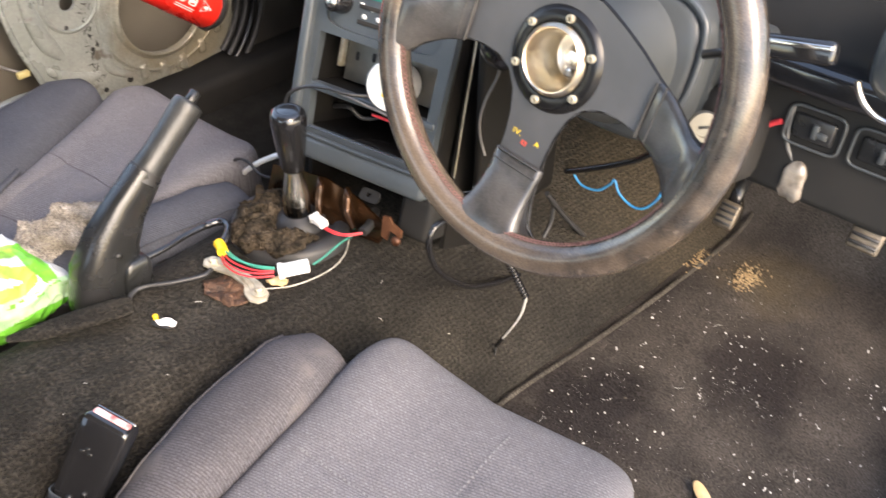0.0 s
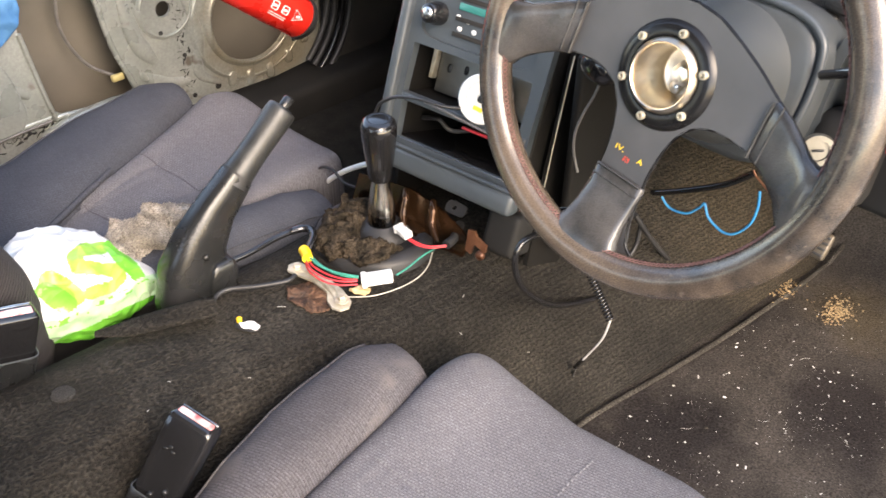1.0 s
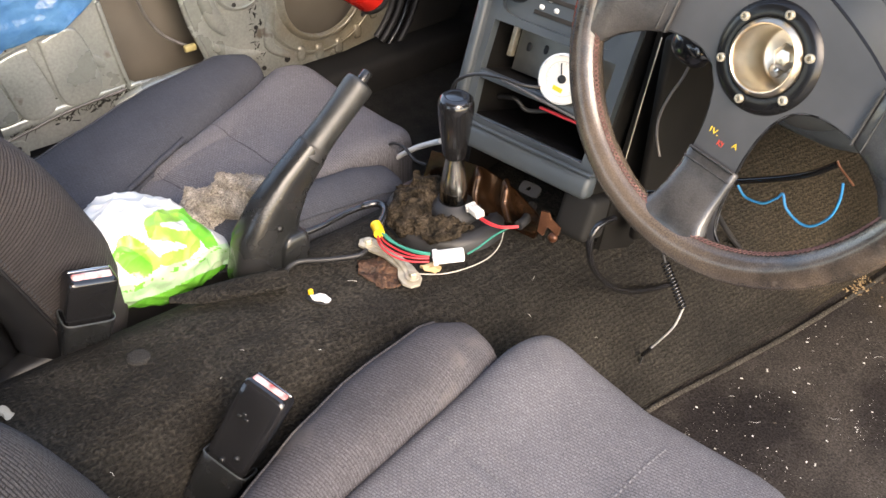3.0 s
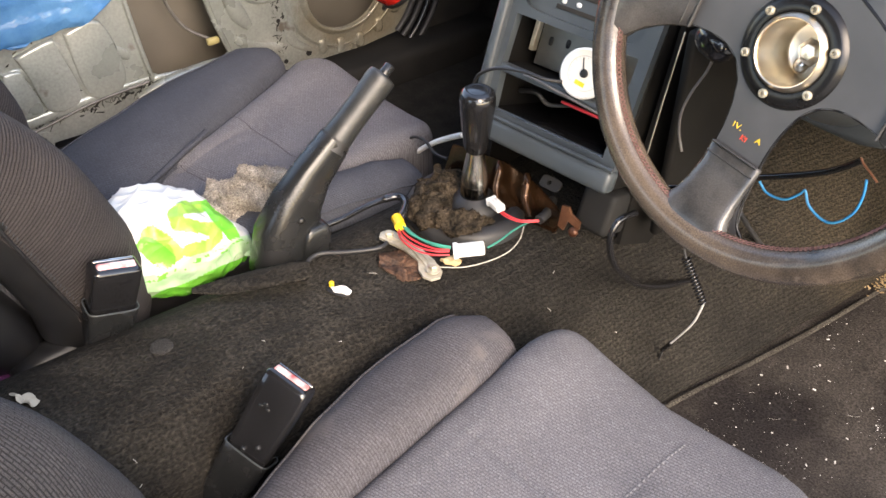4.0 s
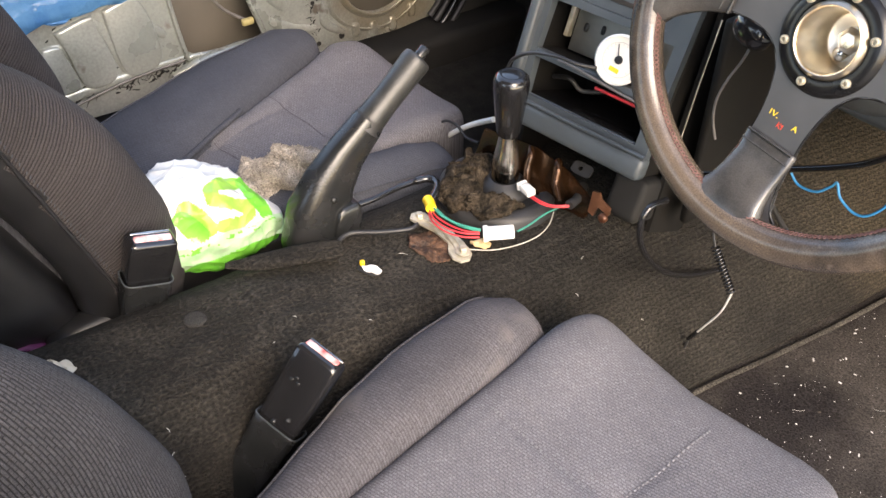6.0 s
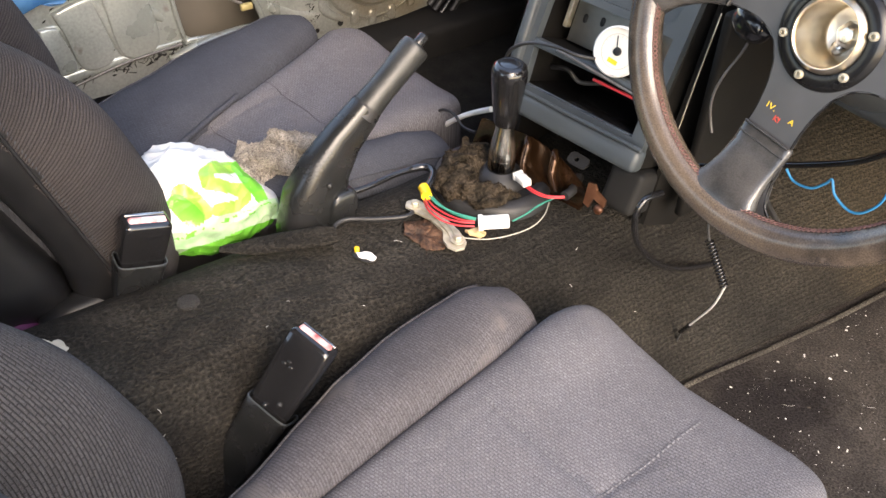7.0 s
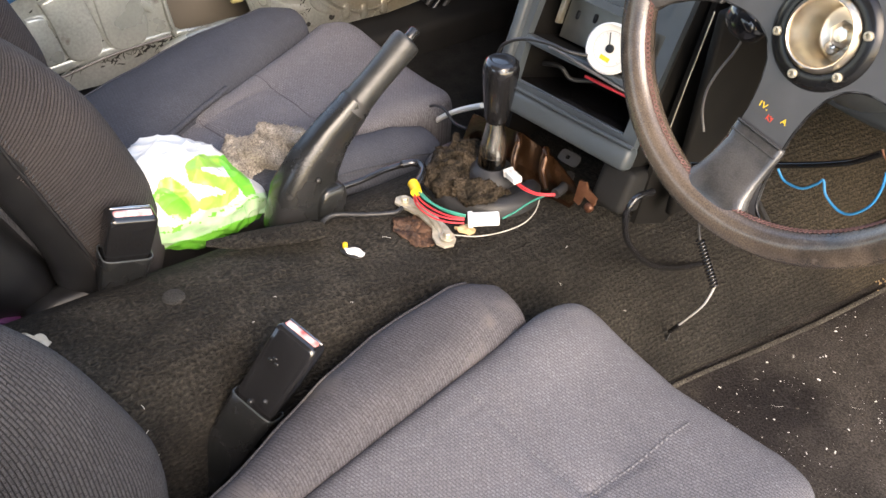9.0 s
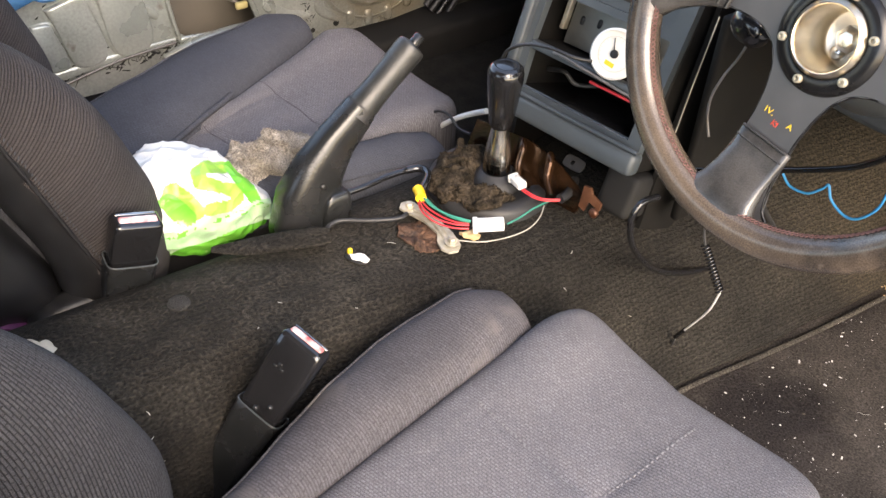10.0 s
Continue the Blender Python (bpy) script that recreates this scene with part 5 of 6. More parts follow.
for k in range(17):
    a = radians(-130 + 260 * k / 16)
    part("tick", box((0, 0, 0), (0.0005, 0.0022, 0.0004), 0, 1, GM @ Matrix.Rotation(a, 4, "Z") @ Matrix.Translation((0, 0.0175, 0.0022))), "grey_wire", gg, smooth=False)
wire("gauge_cable", [(-0.049, 0.035, 0.335), (-0.038, 0.035, 0.357), (-0.007, 0.035, 0.378), (0.030, 0.037, 0.389), (0.056, 0.045, 0.388), (0.070, 0.062, 0.384)], 0.0022, "rubber", "black cable from the gauge over the pocket")
wire("gauge_cable", [CM @ Vector(p) for p in ((-0.09, 0.072, -0.03), (-0.05, 0.084, 0.006), (0.0, 0.081, 0.008), (0.04, 0.077, 0.006), (0.085, 0.072, -0.004))], 0.0016, "dark_wire", "grey cable hanging across the pocket")
wire("pocket_cable", [CM @ Vector(p) for p in ((-0.09, 0.050, -0.05), (-0.06, 0.058, -0.04), (-0.045, 0.048, -0.05), (-0.02, 0.056, -0.06))], 0.003, "rubber", "black cable lying in the pocket")


# ---------- dashboard ----------
def dashboard():
    d = thing("dashboard", "charcoal dashboard with instrument binnacle", "dashboard")
    part("dash_body", box((0.02, 0.56, 0.56), (1.34, 0.56, 0.20), 0.05, 4), "dark_dash", d)
    part("passenger_lower", box((-0.40, 0.50, 0.42), (0.50, 0.42, 0.12), 0.03, 3), "dark_dash", d)
    part("underdash_cover", box((0.32, 0.44, 0.40), (0.36, 0.20, 0.14), 0.03, 3), "bay_black", d)
    # binnacle round the instruments
    bz = frame_at((0.40, 0.135, 0.605), (1, 0, 0), (0, 0.30, 0.95))
    part("binnacle", plate(ring2d(0.02, 0.05, 0.24, 0.105, 48, 0.4), [ring2d(0.03, 0.07, 0.195, 0.06, 48, 0.5)], 0.06, bz), "dark_dash", d, smooth=False)
    part("instrument_panel", plate(ring2d(0.03, 0.07, 0.20, 0.065, 48, 0.5), [], 0.004, bz @ Matrix.Translation((0, 0, -0.055))), "dark_dash", d, smooth=False)
    for x in (-0.06, 0.06, 0.14):
        part("instrument_ring", sweep([bz @ Vector((x + 0.042 * math.cos(a), 0.075 + 0.042 * math.sin(a), -0.045)) for a in steps(0, 2 * math.pi, 40)[:-1]], 0.003, 8, True), "chrome", d, "bright instrument ring")
    for x, y, z in [(0.352, 0.125, 0.577), (0.387, 0.125, 0.582), (0.413, 0.125, 0.584), (0.428, 0.125, 0.598)]:
        part("dash_opening", blob((0.016, 0.004, 0.007), 0.7, 0.6, 20, 10, lambda p: p + Vector((x, y, z))), "sealant", d, "dark oval opening")
    return d


dashboard()


def switch_panel():
    s = thing("switch_panel", "black lower dash panel with two square switches", "switch panel")
    m = frame_at((0.580, 0.095, 0.499), (1, 0.0, 0.0), (0, 0.15, 0.98))
    s.matrix_basis = m
    part("panel", box((0, 0.012, -0.02), (0.20, 0.115, 0.03), 0.008, 3), "dark_dash", s)
    for k, (x, w) in enumerate(((-0.040, 0.046), (0.014, 0.046), (0.066, 0.044))):
        sw = part("switch", box((x, 0.020, -0.003), (w * 0.72, 0.020, 0.006), 0.002), "plastic", s)
        part("switch_bezel", sweep([Vector((x + a, 0.020 + b, -0.002)) for a, b in ring2d(0, 0, w * 0.5, 0.0165, 32, 0.35)], 0.0013, 8, True), "shroud", sw, "raised grey bezel")
        part("rocker", box((x + 0.002, 0.020, 0.001), (0.005, 0.012, 0.005), 0.001), "shroud", sw)
        part("rocker", box((x + 0.008, 0.018, 0.001), (0.008, 0.005, 0.004), 0.001), "shroud", sw)
    part("top_rail", box((0, 0.062, 0.004), (0.20, 0.026, 0.03), 0.008, 3), "gloss", s)
    return s


switch_panel()
vent = thing("side_vent", "rounded grey side vent at the dash end", "air vent")
part("vent_body", blob((0.035, 0.05, 0.042), 0.6, 0.6, 32, 20, lambda p: p * 0.8 + Vector((0.600, 0.085, 0.612))), "shroud", vent)
part("vent_rim", sweep([Vector((0.600 + 0.030 * math.cos(a), 0.047, 0.606 + 0.033 * math.sin(a))) for a in steps(radians(200), radians(290), 24)], 0.0025, 8), "chrome", vent, "bright lower rim")


# ---------- steering wheel and column ----------
WM = frame_at((0.3673, -0.0231, 0.5649), (0.99981, -0.01934, 0), (0.0054, 0.2812, 0.9596)) @ Matrix.Rotation(radians(-6), 4, "Z") @ Matrix.Translation((0, 0, -0.005))


def wheel():
    w = thing("steering_wheel", "worn black leather three-spoke steering wheel without horn button", "steering wheel")
    w.matrix_basis = WM
    R, r, D = 0.1585, 0.0145, 0.017
    pts = [Vector((R * math.cos(a), R * math.sin(a), D)) for a in steps(0, 2 * math.pi, 121)[:-1]]
    part("rim", sweep(pts, r, 24, True, up=(0, 0, 1)), "leather", w, "worn black leather rim")
    # stitched seam on the inner side, two crossing threads
    for ph in (0, math.pi):
        st = []
        for a in steps(0, 2 * math.pi, 900)[:-1]:
            q = 1.25 + 0.15 * math.sin(a * 118 + ph)
            st.append(Vector(((R - r * 1.04 * math.sin(q)) * math.cos(a), (R - r * 1.04 * math.sin(q)) * math.sin(a), D + r * 1.04 * math.cos(q))))
        part("stitching", sweep(st, 0.0006, 4, True), "thread", w, "red-brown cross stitching")
    half = [(0.0, 0.058), (0.022, 0.055), (0.045, 0.046), (0.066, 0.036), (0.086, 0.0245), (0.100, 0.0165), (0.120, 0.004), (0.140, -0.010), (0.150, -0.014), (0.146, -0.056), (0.134, -0.046), (0.116, -0.0330), (0.095, -0.0215),
            (0.070, -0.0175), (0.053, -0.0185), (0.0385, -0.0255), (0.0290, -0.0385), (0.0238, -0.056), (0.0215, -0.076), (0.0222, -0.098), (0.024, -0.120), (0.029, -0.138), (0.038, -0.150)]
    outline = half + [(-x, y) for x, y in reversed(half)][:-1]
    sp = part("spoke_plate", plate(outline, [ring2d(0, 0, 0.0262, 0.0262, 40)], 0.005, Matrix.Translation((0, 0, 0.002))), "spoke", w, "satin black three-spoke plate", smooth=False)
    part("plate_edge", sweep([Vector((x, y, 0.0005)) for x, y in spline2(outline)], 0.0016, 8, True), "black_metal", sp)
    for ang in (180, 0, -90):
        t = Matrix.Rotation(radians(ang), 4, "Z")
        rings = []
        droop = {180: 1, 0: -1, -90: 0}[ang]
        for x, h, th in ((0.088, 0.0230, 0.004), (0.090, 0.0245, 0.0055), (0.105, 0.0240, 0.006), (0.122, 0.0245, 0.007), (0.135, 0.027, 0.009), (0.147, 0.033, 0.0115), (0.155, 0.040, 0.010)):
            lift = 0.017 * max(0.0, (x - 0.100) / 0.050)
            sag = droop * 0.036 * max(0.0, (x - 0.090) / 0.065) ** 1.2
            xx = x - 0.008 * abs(droop) * max(0.0, (x - 0.12) / 0.035)
            rings.append([t @ Vector((xx, p + sag, q + min(lift, 0.017))) for p, q in ring2d(0, 0, h * (1.0 if not droop else 0.95), th, 24, 0.6)])
        part("spoke_wrap", loft(rings), "wrap_leather", sp, "worn leather spoke wrap")
        part("wrap_edge", sweep([t @ Vector((0.088, y, 0.0055)) for y in steps(-0.022, 0.022, 8)], 0.0012, 6), "wrap_leather", sp)
        part("wrap_seam", sweep([t @ Vector((0.0965, y, 0.0062)) for y in steps(-0.0225, 0.0225, 8)], 0.0008, 6), "wrap_leather", sp)
    # logo marks
    t = Matrix.Rotation(radians(-90), 4, "Z")
    for x, y, paint, strokes in ((0.0685, -0.010, "paint_yellow", ((-4, -2, -4, 2), (-2, 2, 0, -2), (0, -2, 2, 2), (3, -2, 3.5, -2))),
                                 (0.0745, -0.001, "paint_red", ((-2.5, -2, -2, 2), (-2.2, 0, 0.5, 2), (-2.2, 0, 0.5, -2), (2, -2, 2.5, 1.5), (0.8, 0.8, 2.4, 1.6), (0.8, 0.8, 2.2, 0))),
                                 (0.0700, 0.011, "paint_yellow", ((-2, -2, 0, 2), (0, 2, 2, -2), (-1, -0.5, 1, -0.5)))):
        for x0, y0, x1, y1 in strokes:
            p, q = Vector((x - 0.001 * y0, y + 0.001 * x0, 0.0023)), Vector((x - 0.001 * y1, y + 0.001 * x1, 0.0023))
            part("mark", box((0, 0, 0), ((q - p).length + 0.0005, 0.0006, 0.0005), 0, 1, t @ Matrix.Translation((p + q) / 2) @ Matrix.Rotation(math.atan2(q.y - p.y, q.x - p.x), 4, "Z")), paint, w, smooth=False)
    part("hub_ring", lathe([(0.0435, -0.010), (0.0438, 0.0005), (0.0432, 0.0016), (0.0392, 0.0052), (0.0382, 0.0058), (0.0318, 0.0065), (0.0300, 0.0060), (0.0297, 0.004), (0.0297, -0.010)], None, 56, caps=False), "black_metal", w, "glossy black hub ring")
    cup = part("hub_cup", lathe([(0.0297, 0.004), (0.0290, 0.0075), (0.0268, 0.0095), (0.0258, 0.0110), (0.0249, 0.0105), (0.0242, 0.007), (0.0232, -0.034), (0.0215, -0.036), (0.001, -0.036)], None, 48, caps=False), "alu", w, "bare aluminium hub cup")
    part("horn_contact", lathe([(0.006, 0.0), (0.006, 0.006), (0.004, 0.009), (0.001, 0.010)], Matrix.Translation((-0.004, -0.013, -0.036)), 16), "chrome", cup)
    crisp(part("column_nut", lathe([(0.011, 0.0), (0.011, 0.009), (0.009, 0.010), (0.006, 0.014), (0.001, 0.0145)], Matrix.Translation((0.0, 0.0, -0.035)), 6), "chrome", cup))
    part("contact_tag", box((0.013, 0.008, -0.028), (0.007, 0.008, 0.014), 0.002), "chrome", cup)
    for k in range(6):
        a = radians(26 + 60 * k)
        b = part("hub_bolt", lathe([(0.0034, 0.004), (0.0035, 0.0088), (0.0030, 0.0096), (0.0018, 0.0096), (0.0017, 0.0070), (0.0005, 0.0070)], Matrix.Translation((0.035 * math.cos(a), 0.035 * math.sin(a), 0)), 14), "zinc", w, "hub bolt with hex socket")
    part("boss", lathe([(0.040, -0.012), (0.046, -0.035), (0.058, -0.075), (0.060, -0.085), (0.03, -0.085)], None, 48, caps=False), "shroud", w, "slate grey boss cone")
    return w


wheel()


def column():
    c = thing("steering_column", "slate grey steering column shroud with ignition lock", "steering column")
    m = WM @ Matrix.Rotation(radians(6), 4, "Z")
    rings = []
    for z, sx, sy in ((-0.085, 0.060, 0.058), (-0.092, 0.070, 0.066), (-0.12, 0.075, 0.070), (-0.20, 0.072, 0.066), (-0.30, 0.060, 0.055)):
        rings.append([m @ Vector((x, y, z)) for x, y in ring2d(0.006, 0.0, sx, sy, 40, 0.6)])
    part("shroud", loft(rings), "shroud", c, "slate grey shroud")
    # switch surround with a rounded bright edge
    sm = frame_at((0.40, 0.070, 0.550), (1, 0, 0), (0, 0.28, 0.96))
    part("switch_surround", plate([(-0.12, 0.055), (0.010, 0.052), (0.036, 0.040), (0.044, 0.022), (0.044, -0.030), (0.036, -0.045), (-0.10, -0.045)], [], 0.06, sm), "shroud", c, smooth=False)
    part("surround_edge", sweep(spline([sm @ Vector((x, y, 0.001)) for x, y in ((-0.12, 0.056), (-0.05, 0.055), (0.010, 0.052), (0.036, 0.040), (0.044, 0.020), (0.044, -0.022), (0.034, -0.050))], 6), 0.0035, 8), "dash", c, "rounded front edge")
    part("stalk_gate", plate(ring2d(0.066, 0.0, 0.022, 0.045, 24, 0.3), [ring2d(0.062, 0.004, 0.010, 0.030, 24, 0.4)], 0.02, sm @ Matrix.Translation((0, 0, -0.02))), "shroud", c, smooth=False)
    st = part("indicator_stalk", sweep(spline([(0.452, 0.062, 0.568), (0.480, 0.050, 0.585), (0.505, 0.043, 0.598)], 6), [0.004, 0.004, 0.006], 14), "gloss", c, "glossy black indicator stalk")
    part("stalk_paddle", box((0, 0, 0), (0.052, 0.014, 0.017), 0.004, 3, frame_at((0.530, 0.040, 0.607), (0.95, 0.0, 0.18), (0, 0.3, 0.95)) @ Matrix.Rotation(radians(90), 4, "X")), "gloss", st)
    part("paddle_band", box((0, 0, 0), (0.048, 0.004, 0.003), 0.001, 2, frame_at((0.530, 0.033, 0.613), (0.95, 0.0, 0.18), (0, 0.3, 0.95))), "chrome", st, "bright band")
    part("ignition_housing", box((0, 0, 0), (0.06, 0.08, 0.08), 0.02, 3, sm @ Matrix.Translation((0.075, -0.05, -0.055))), "dark_dash", c)
    im = frame_at((0.471, 0.048, 0.516), (0.80, 0.55, 0.15), (-0.15, 0.15, 0.97))
    ig = part("ignition_lock", lathe([(0.0125, -0.004), (0.0135, 0.0), (0.0125, 0.003), (0.0085, 0.003), (0.008, 0.001), (0.001, 0.001)], im, 30), "brushed", c, "pale metal ignition lock")
    part("key_slot", box((0, 0, 0), (0.009, 0.002, 0.001), 0.0003, 1, im @ Matrix.Translation((0, 0, 0.002))), "sealant", ig)
    return c


column()
lv = thing("bonnet_stalk", "glossy black knob hanging under the dash on a pale lead", "knob")
part("knob", blob((0.0205, 0.015, 0.0165), 0.85, 0.85, 36, 22, lambda p: Matrix.Rotation(0.35, 4, "Y") @ p + Vector((0.2525, 0.0600, 0.5040))), "gloss", lv)
part("lead", sweep(spline([(0.2435, 0.0750, 0.4776), (0.2382, 0.0750, 0.4606), (0.2285, 0.0750, 0.4381), (0.2215, 0.0750, 0.4127), (0.2227, 0.0750, 0.3904), (0.2308, 0.0750, 0.3695)], 8), 0.0013, 8), "dark_wire", lv, "grey lead")
tagged(part("underdash_board", box((0.185, 0.20, 0.34), (0.012, 0.16, 0.26), 0.004), "bay_black"), "board beside the console, toned near-black for shade", "panel")
tagged(part("panel_edge_strip", sweep([(0.178, 0.118, 0.468), (0.176, 0.105, 0.390), (0.175, 0.092, 0.306)], 0.0008, 6), "zinc"), "thin bright metal strip on the console side", "strip")


# ---------- wires in the driver footwell ----------
wire("blue_wire", [(0.186, 0.340, 0.193), (0.201, 0.340, 0.182), (0.226, 0.340, 0.186), (0.243, 0.340, 0.204), (0.249, 0.340, 0.213), (0.259, 0.340, 0.196), (0.281, 0.340, 0.186), (0.299, 0.340, 0.192), (0.315, 0.340, 0.216), (0.319, 0.340, 0.243), (0.316, 0.340, 0.266)], 0.0017, "blue_wire", "bright blue wire hanging in the footwell")
wire("black_cable", [(-0.039, 0.365, 0.061), (0.033, 0.365, 0.105), (0.107, 0.365, 0.147), (0.182, 0.365, 0.187), (0.255, 0.365, 0.234), (0.293, 0.365, 0.271)], 0.0045, "gloss", "glossy black cable across the footwell")
wire("orange_wire", [(0.299, 0.345, 0.287), (0.304, 0.345, 0.281), (0.315, 0.345, 0.274), (0.327, 0.345, 0.266)], 0.0015, "copper", "thin orange wire by the blue wire")
wire("black_cable", [(0.200, 0.059, 0.280), (0.200, 0.031, 0.282), (0.200, 0.022, 0.259), (0.200, 0.040, 0.213), (0.200, 0.089, 0.159), (0.200, 0.145, 0.125), (0.200, 0.207, 0.102)], 0.004, "gloss", "black cable loop against the tunnel side")
wire("black_cable", [(0.215, 0.230, 0.232), (0.215, 0.275, 0.175), (0.215, 0.335, 0.107), (0.215, 0.397, 0.044)], 0.0035, "rubber", "black cable hanging down the tunnel")
wire("black_cable", [(0.210, 0.256, 0.208), (0.210, 0.256, 0.172), (0.210, 0.241, 0.152)], 0.003, "rubber", "black cable loop under the wheel")


def coil_lead():
    c = thing("coiled_lead", "black coiled lead with a thin tail hanging by the tunnel", "coiled lead")
    a, b = Vector((0.243, 0.110, 0.217)), Vector((0.278, 0.110, 0.172))
    ax = (b - a).normalized()
    s1 = ax.orthogonal().normalized()
    s2 = ax.cross(s1)
    pts = [a + (b - a) * t + 0.0042 * (math.cos(t * 28 * math.pi) * s1 + math.sin(t * 28 * math.pi) * s2) for t in steps(0, 1, 340)]
    part("coil", sweep(pts, 0.0013, 6), "gloss", c)
    part("tail", sweep(spline([(0.279, 0.110, 0.173), (0.273, 0.110, 0.139), (0.259, 0.110, 0.105), (0.244, 0.110, 0.073)], 6), 0.0013, 6), "grey_wire", c, "thin grey tail")
    part("tip", sweep([(0.250, 0.110, 0.086), (0.244, 0.110, 0.073), (0.240, 0.110, 0.065)], 0.0028, 8), "gloss", c)
    part("lower_lead", sweep(spline([(0.240, 0.112, 0.065), (0.237, 0.112, 0.037), (0.239, 0.112, 0.002), (0.243, 0.112, -0.028)], 6), 0.0015, 6), "rubber", c)
    part("upper_lead", sweep(spline([(0.243, 0.110, 0.217), (0.236, 0.110, 0.236), (0.237, 0.110, 0.269), (0.255, 0.110, 0.310)], 6), 0.0015, 6), "rubber", c)


coil_lead()

# ---------- pedals and a plug hanging by the switches ----------
def pedal(pos, arm_top, size, label):
    p = thing("pedal", label, "pedal", "pedals")
    p.location = pos
    top = Vector(arm_top) - Vector(pos)
    part("arm", sweep(spline([(0, 0.012, 0.0), (0.0, 0.05, 0.05), top], 6), 0.010, 10, flat=0.5), "black_metal", p, "black steel arm")
    pm = Matrix.Rotation(radians(-35), 4, "X")
    pad = part("pad", box((0, 0, 0), size, 0.004, 2, pm), "pedal", p, "worn metal pad")
    for k in range(4):
        part("pad_rib", box((0, 0, 0), (size[0] * 0.85, 0.004, size[2] * 0.09), 0.001, 1, pm @ Matrix.Translation((0, -size[1] * 0.6, size[2] * (k - 1.5) * 0.22))), "rubber", pad)
    return p


pedal((0.540, 0.50, 0.185), (0.55, 0.62, 0.50), (0.042, 0.012, 0.05), "accelerator pedal with ribbed metal pad over the carpet")
pedal((0.352, 0.505, 0.118), (0.44, 0.56, 0.50), (0.030, 0.012, 0.04), "brake pedal with worn pad and black arm")
hp = thing("hanging_plug", "clear cracked plastic plug hanging from a pale lead", "wire plug")
part("plug_body", blob((0.010, 0.008, 0.018), 0.6, 0.6, 28, 18, lambda p: Vector((0.537 + p.x * (1.0 - 14 * p.z), 0.10 + p.y, 0.469 + p.z)) + 0.003 * noise.noise_vector(p * 90)), "clear", hp)
part("lead", sweep(spline([(0.532, 0.10, 0.485), (0.524, 0.10, 0.496), (0.520, 0.102, 0.508), (0.518, 0.105, 0.53)], 6), 0.002, 8), "dark_wire", hp, "grey lead")
wire("red_wire", [(0.490, 0.100, 0.501), (0.499, 0.100, 0.505), (0.506, 0.100, 0.511), (0.513, 0.100, 0.516)], 0.0025, "red", "short red wire under the dash")

# ---------- fire extinguisher in the passenger footwell ----------
fe = thing("fire_extinguisher", "red fire extinguisher with white symbols under the dash", "fire extinguisher")
A = Vector((-0.450, 0.092, 0.380))
B = Vector((-0.450, 0.222, 0.276))
fd = (B - A).normalized()
fe.matrix_basis = Matrix.Translation(B) @ fd.to_track_quat("Z", "Y").to_matrix().to_4x4()
part("cylinder", lathe([(0.001, 0.0), (0.024, -0.001), (0.031, -0.006), (0.034, -0.014), (0.034, -0.26), (0.028, -0.28), (0.012, -0.30)], None, 40), "ext_red", fe, "red enamel cylinder")
part("base_cap", lathe([(0.0345, -0.010), (0.0350, -0.003), (0.030, 0.004), (0.001, 0.005)], None, 36), "rubber", fe, "black rubber base")
to_eye = fe.matrix_basis.to_3x3().inverted() @ Vector((0.69 + 0.45, -0.58 - B.y, 0.875 - B.z))
face = math.atan2(to_eye.y, to_eye.x)
def on_can(x, h):
    return Vector((0.0346 * math.cos(face + x / 0.034), 0.0346 * math.sin(face + x / 0.034), h))


for h, shape in ((-0.040, [(-0.009, -0.008), (0.009, -0.008), (0.0, 0.009)]), (-0.068, ring2d(0, 0, 0.006, 0.006, 16, 0.3)), (-0.090, ring2d(0, 0, 0.0065, 0.006, 16, 0.3))):
    part("symbol", sweep([on_can(x, h + y) for x, y in shape], 0.0010, 6, True), "white", fe, "white symbol outline")
    part("symbol_core", sweep([on_can(0.001, h - 0.004), on_can(0.0, h + 0.002)], 0.0022, 6), "white", fe)
for x in (0.012, 0.0155):
    part("text_bar", sweep([on_can(x, -0.060), on_can(x, -0.095)], 0.0006, 5), "white", fe, "unreadable white text line")

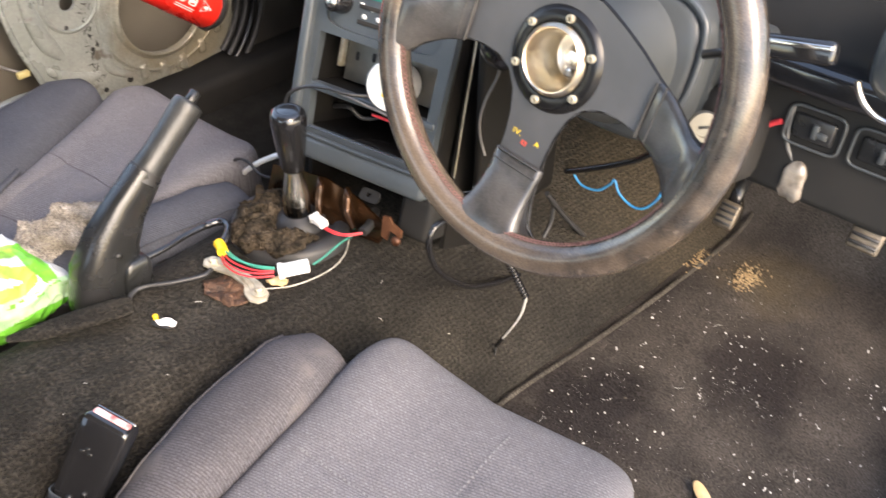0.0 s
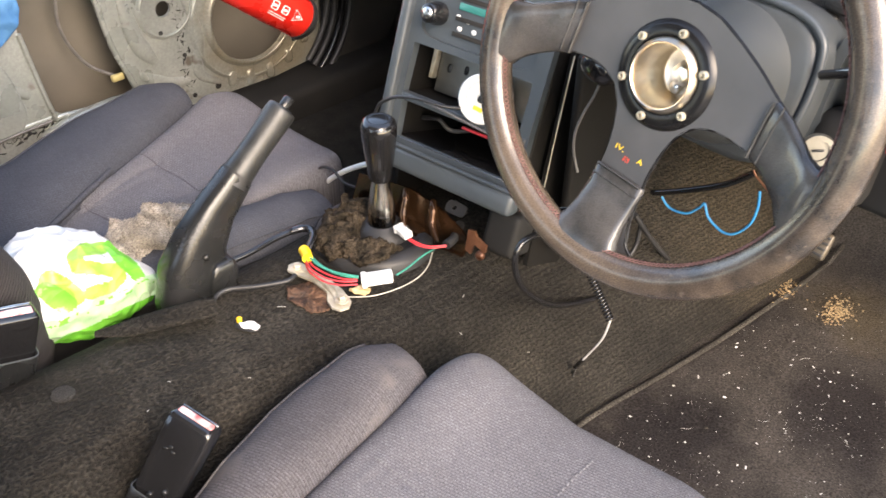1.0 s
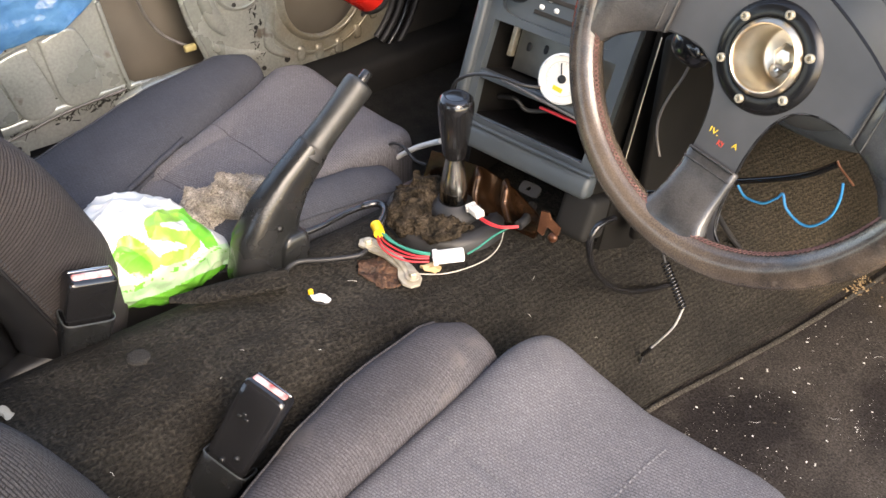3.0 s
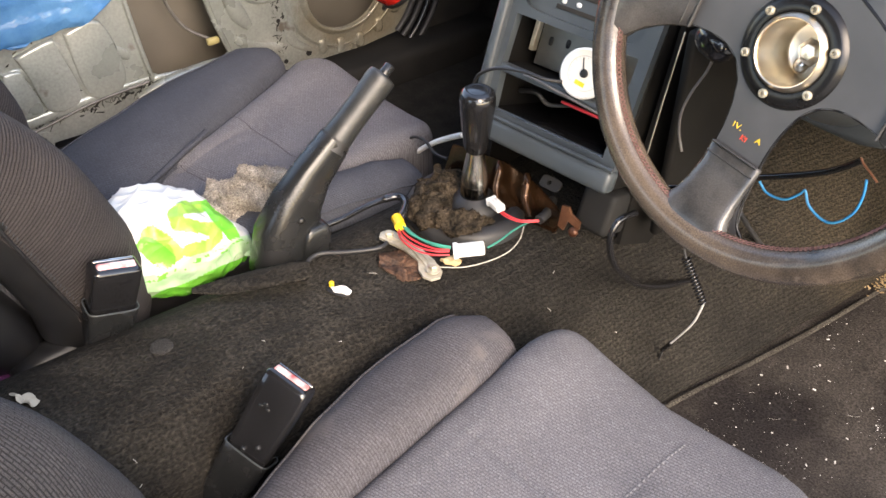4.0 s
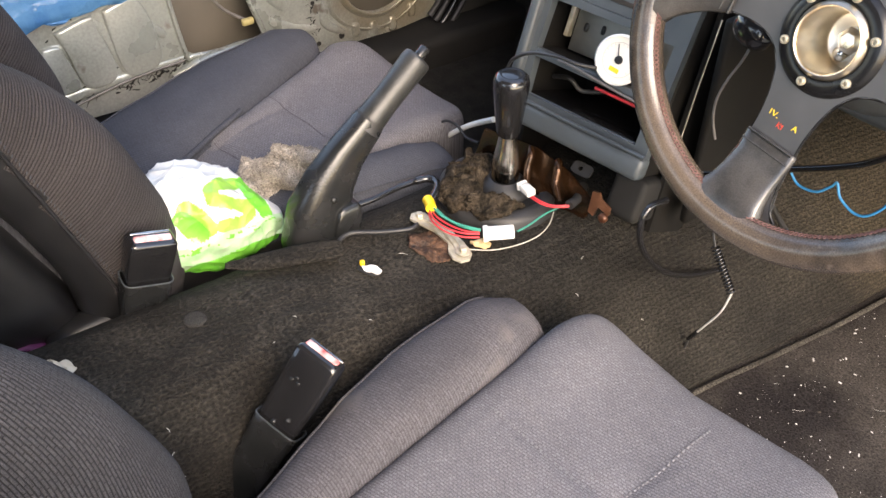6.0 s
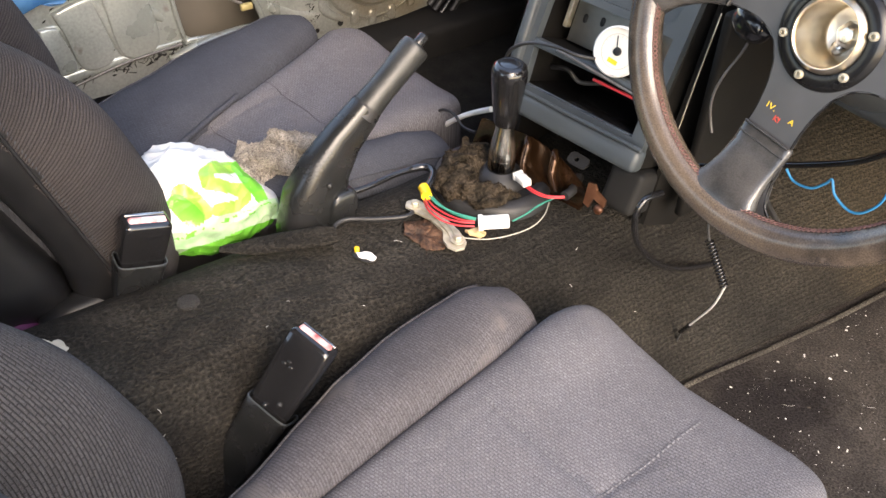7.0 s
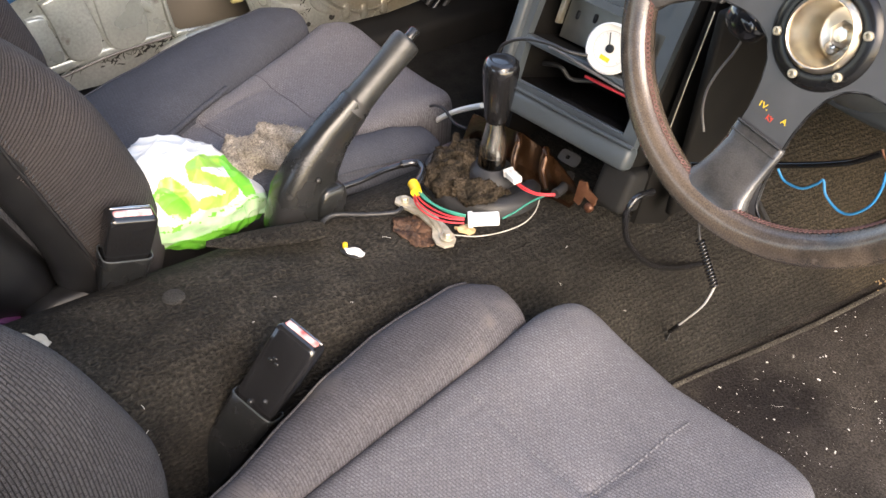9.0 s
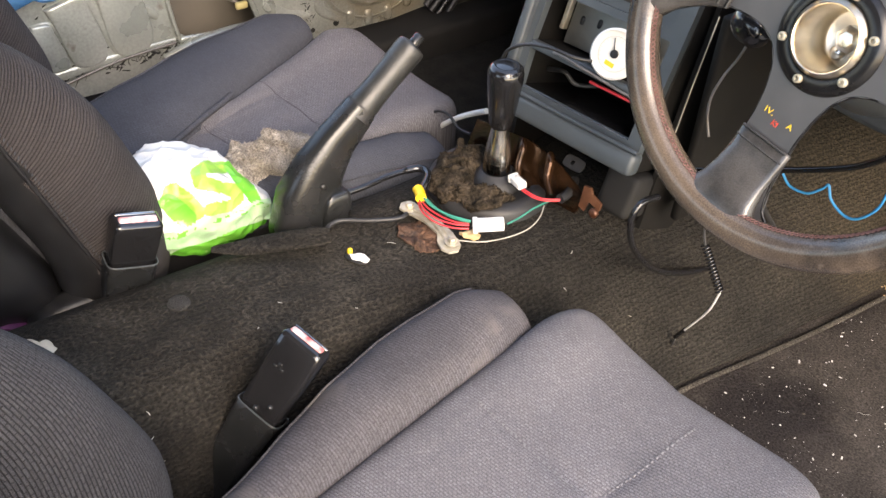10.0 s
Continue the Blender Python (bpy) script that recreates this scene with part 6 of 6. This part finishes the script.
# ---------- debris on the driver floor ----------
rnd = random.Random(11)
bm = bmesh.new()
nests = [(0.31 + 0.33 * rnd.random(), 0.02 + 0.44 * rnd.random()) for k in range(26)]
for k in range(900):
    if k < 250:
        x, y = 0.30 + 0.40 * rnd.random(), -0.05 + 0.50 * rnd.random()
    elif k < 760:
        nest = nests[k % len(nests)]
        x, y = nest[0] + 0.020 * rnd.gauss(0, 1), nest[1] + 0.020 * rnd.gauss(0, 1)
    else:
        x, y = 0.44 + 0.09 * rnd.gauss(0, 1), 0.44 + 0.07 * rnd.gauss(0, 1)
    if x < 0.30 + 0.05 * max(0, y) or x > 0.74:
        continue
    s = 0.0003 + 0.0017 * rnd.random() ** 6
    box((x, y, 0.0045), (s * (1 + 2.2 * rnd.random() ** 2), s, s * 0.5), 0, 1, Matrix.Rotation(rnd.random() * 3.1, 4, "Z") @ Matrix.Rotation(0.5 * rnd.gauss(0, 1), 4, "X"), bm)
for k in range(16):
    nest = nests[k % len(nests)]
    p = Vector((nest[0] + 0.03 * rnd.gauss(0, 1), nest[1] + 0.03 * rnd.gauss(0, 1), 0.005))
    if p.x < 0.31 + 0.05 * max(0, p.y):
        continue
    d = Vector((rnd.gauss(0, 1), rnd.gauss(0, 1), 0)).normalized() * (0.002 + 0.006 * rnd.random())
    sweep([p - d, p + Vector((-d.y, d.x, 0.001)) * 0.3, p + d], 0.00016, 4, bm=bm)
tagged(part("paint_chips", bm, "speck", smooth=False), "pale paint chips and crumbs scattered over the footwell carpet", "debris", kind="stuff")
bm = bmesh.new()
for k in range(420):
    c = ((0.396, 0.537, 0.003), (0.318, 0.529, 0.003))[k % 4 == 3]
    x, y = c[0] + 0.011 * rnd.gauss(0, 1), c[1] + 0.016 * rnd.gauss(0, 1)
    s = 0.0005 + 0.0014 * rnd.random()
    box((x, y, 0.004), (s * 1.5, s, s * 0.6), 0, 1, Matrix.Rotation(rnd.random() * 3.1, 4, "Z"), bm)
tagged(part("sawdust", bm, "sawdust", smooth=False), "tan crumbs of dirt in two small heaps", "dirt", kind="stuff")
tagged(part("dry_leaf", blob((0.018, 0.008, 0.002), 0.8, 0.9, 20, 8, lambda p: Vector((0.540, 0.130, 0.007)) + Matrix.Rotation(-0.6, 4, "Z") @ (p + Vector((0, 0, 8 * p.x * p.x)))), "leaf"), "dry tan leaf on the footwell carpet", "leaf")

bm = bmesh.new()
for k in range(16):
    y = -0.55 + 0.62 * rnd.random()
    p = tunnel_point(0.75 * rnd.random() ** 1.2, y) + Vector((0, 0, 0.003))
    d = Vector((rnd.gauss(0, 1), rnd.gauss(0, 1), 0.1)).normalized() * (0.0015 + 0.006 * rnd.random() ** 3)
    sweep([p - d, p + Vector((0.0004, 0.0004, 0.0008)), p + d], 0.0002, 5, bm=bm)
tagged(part("lint", bm, "speck"), "pale lint and short hairs on the tunnel carpet", "debris", kind="stuff")
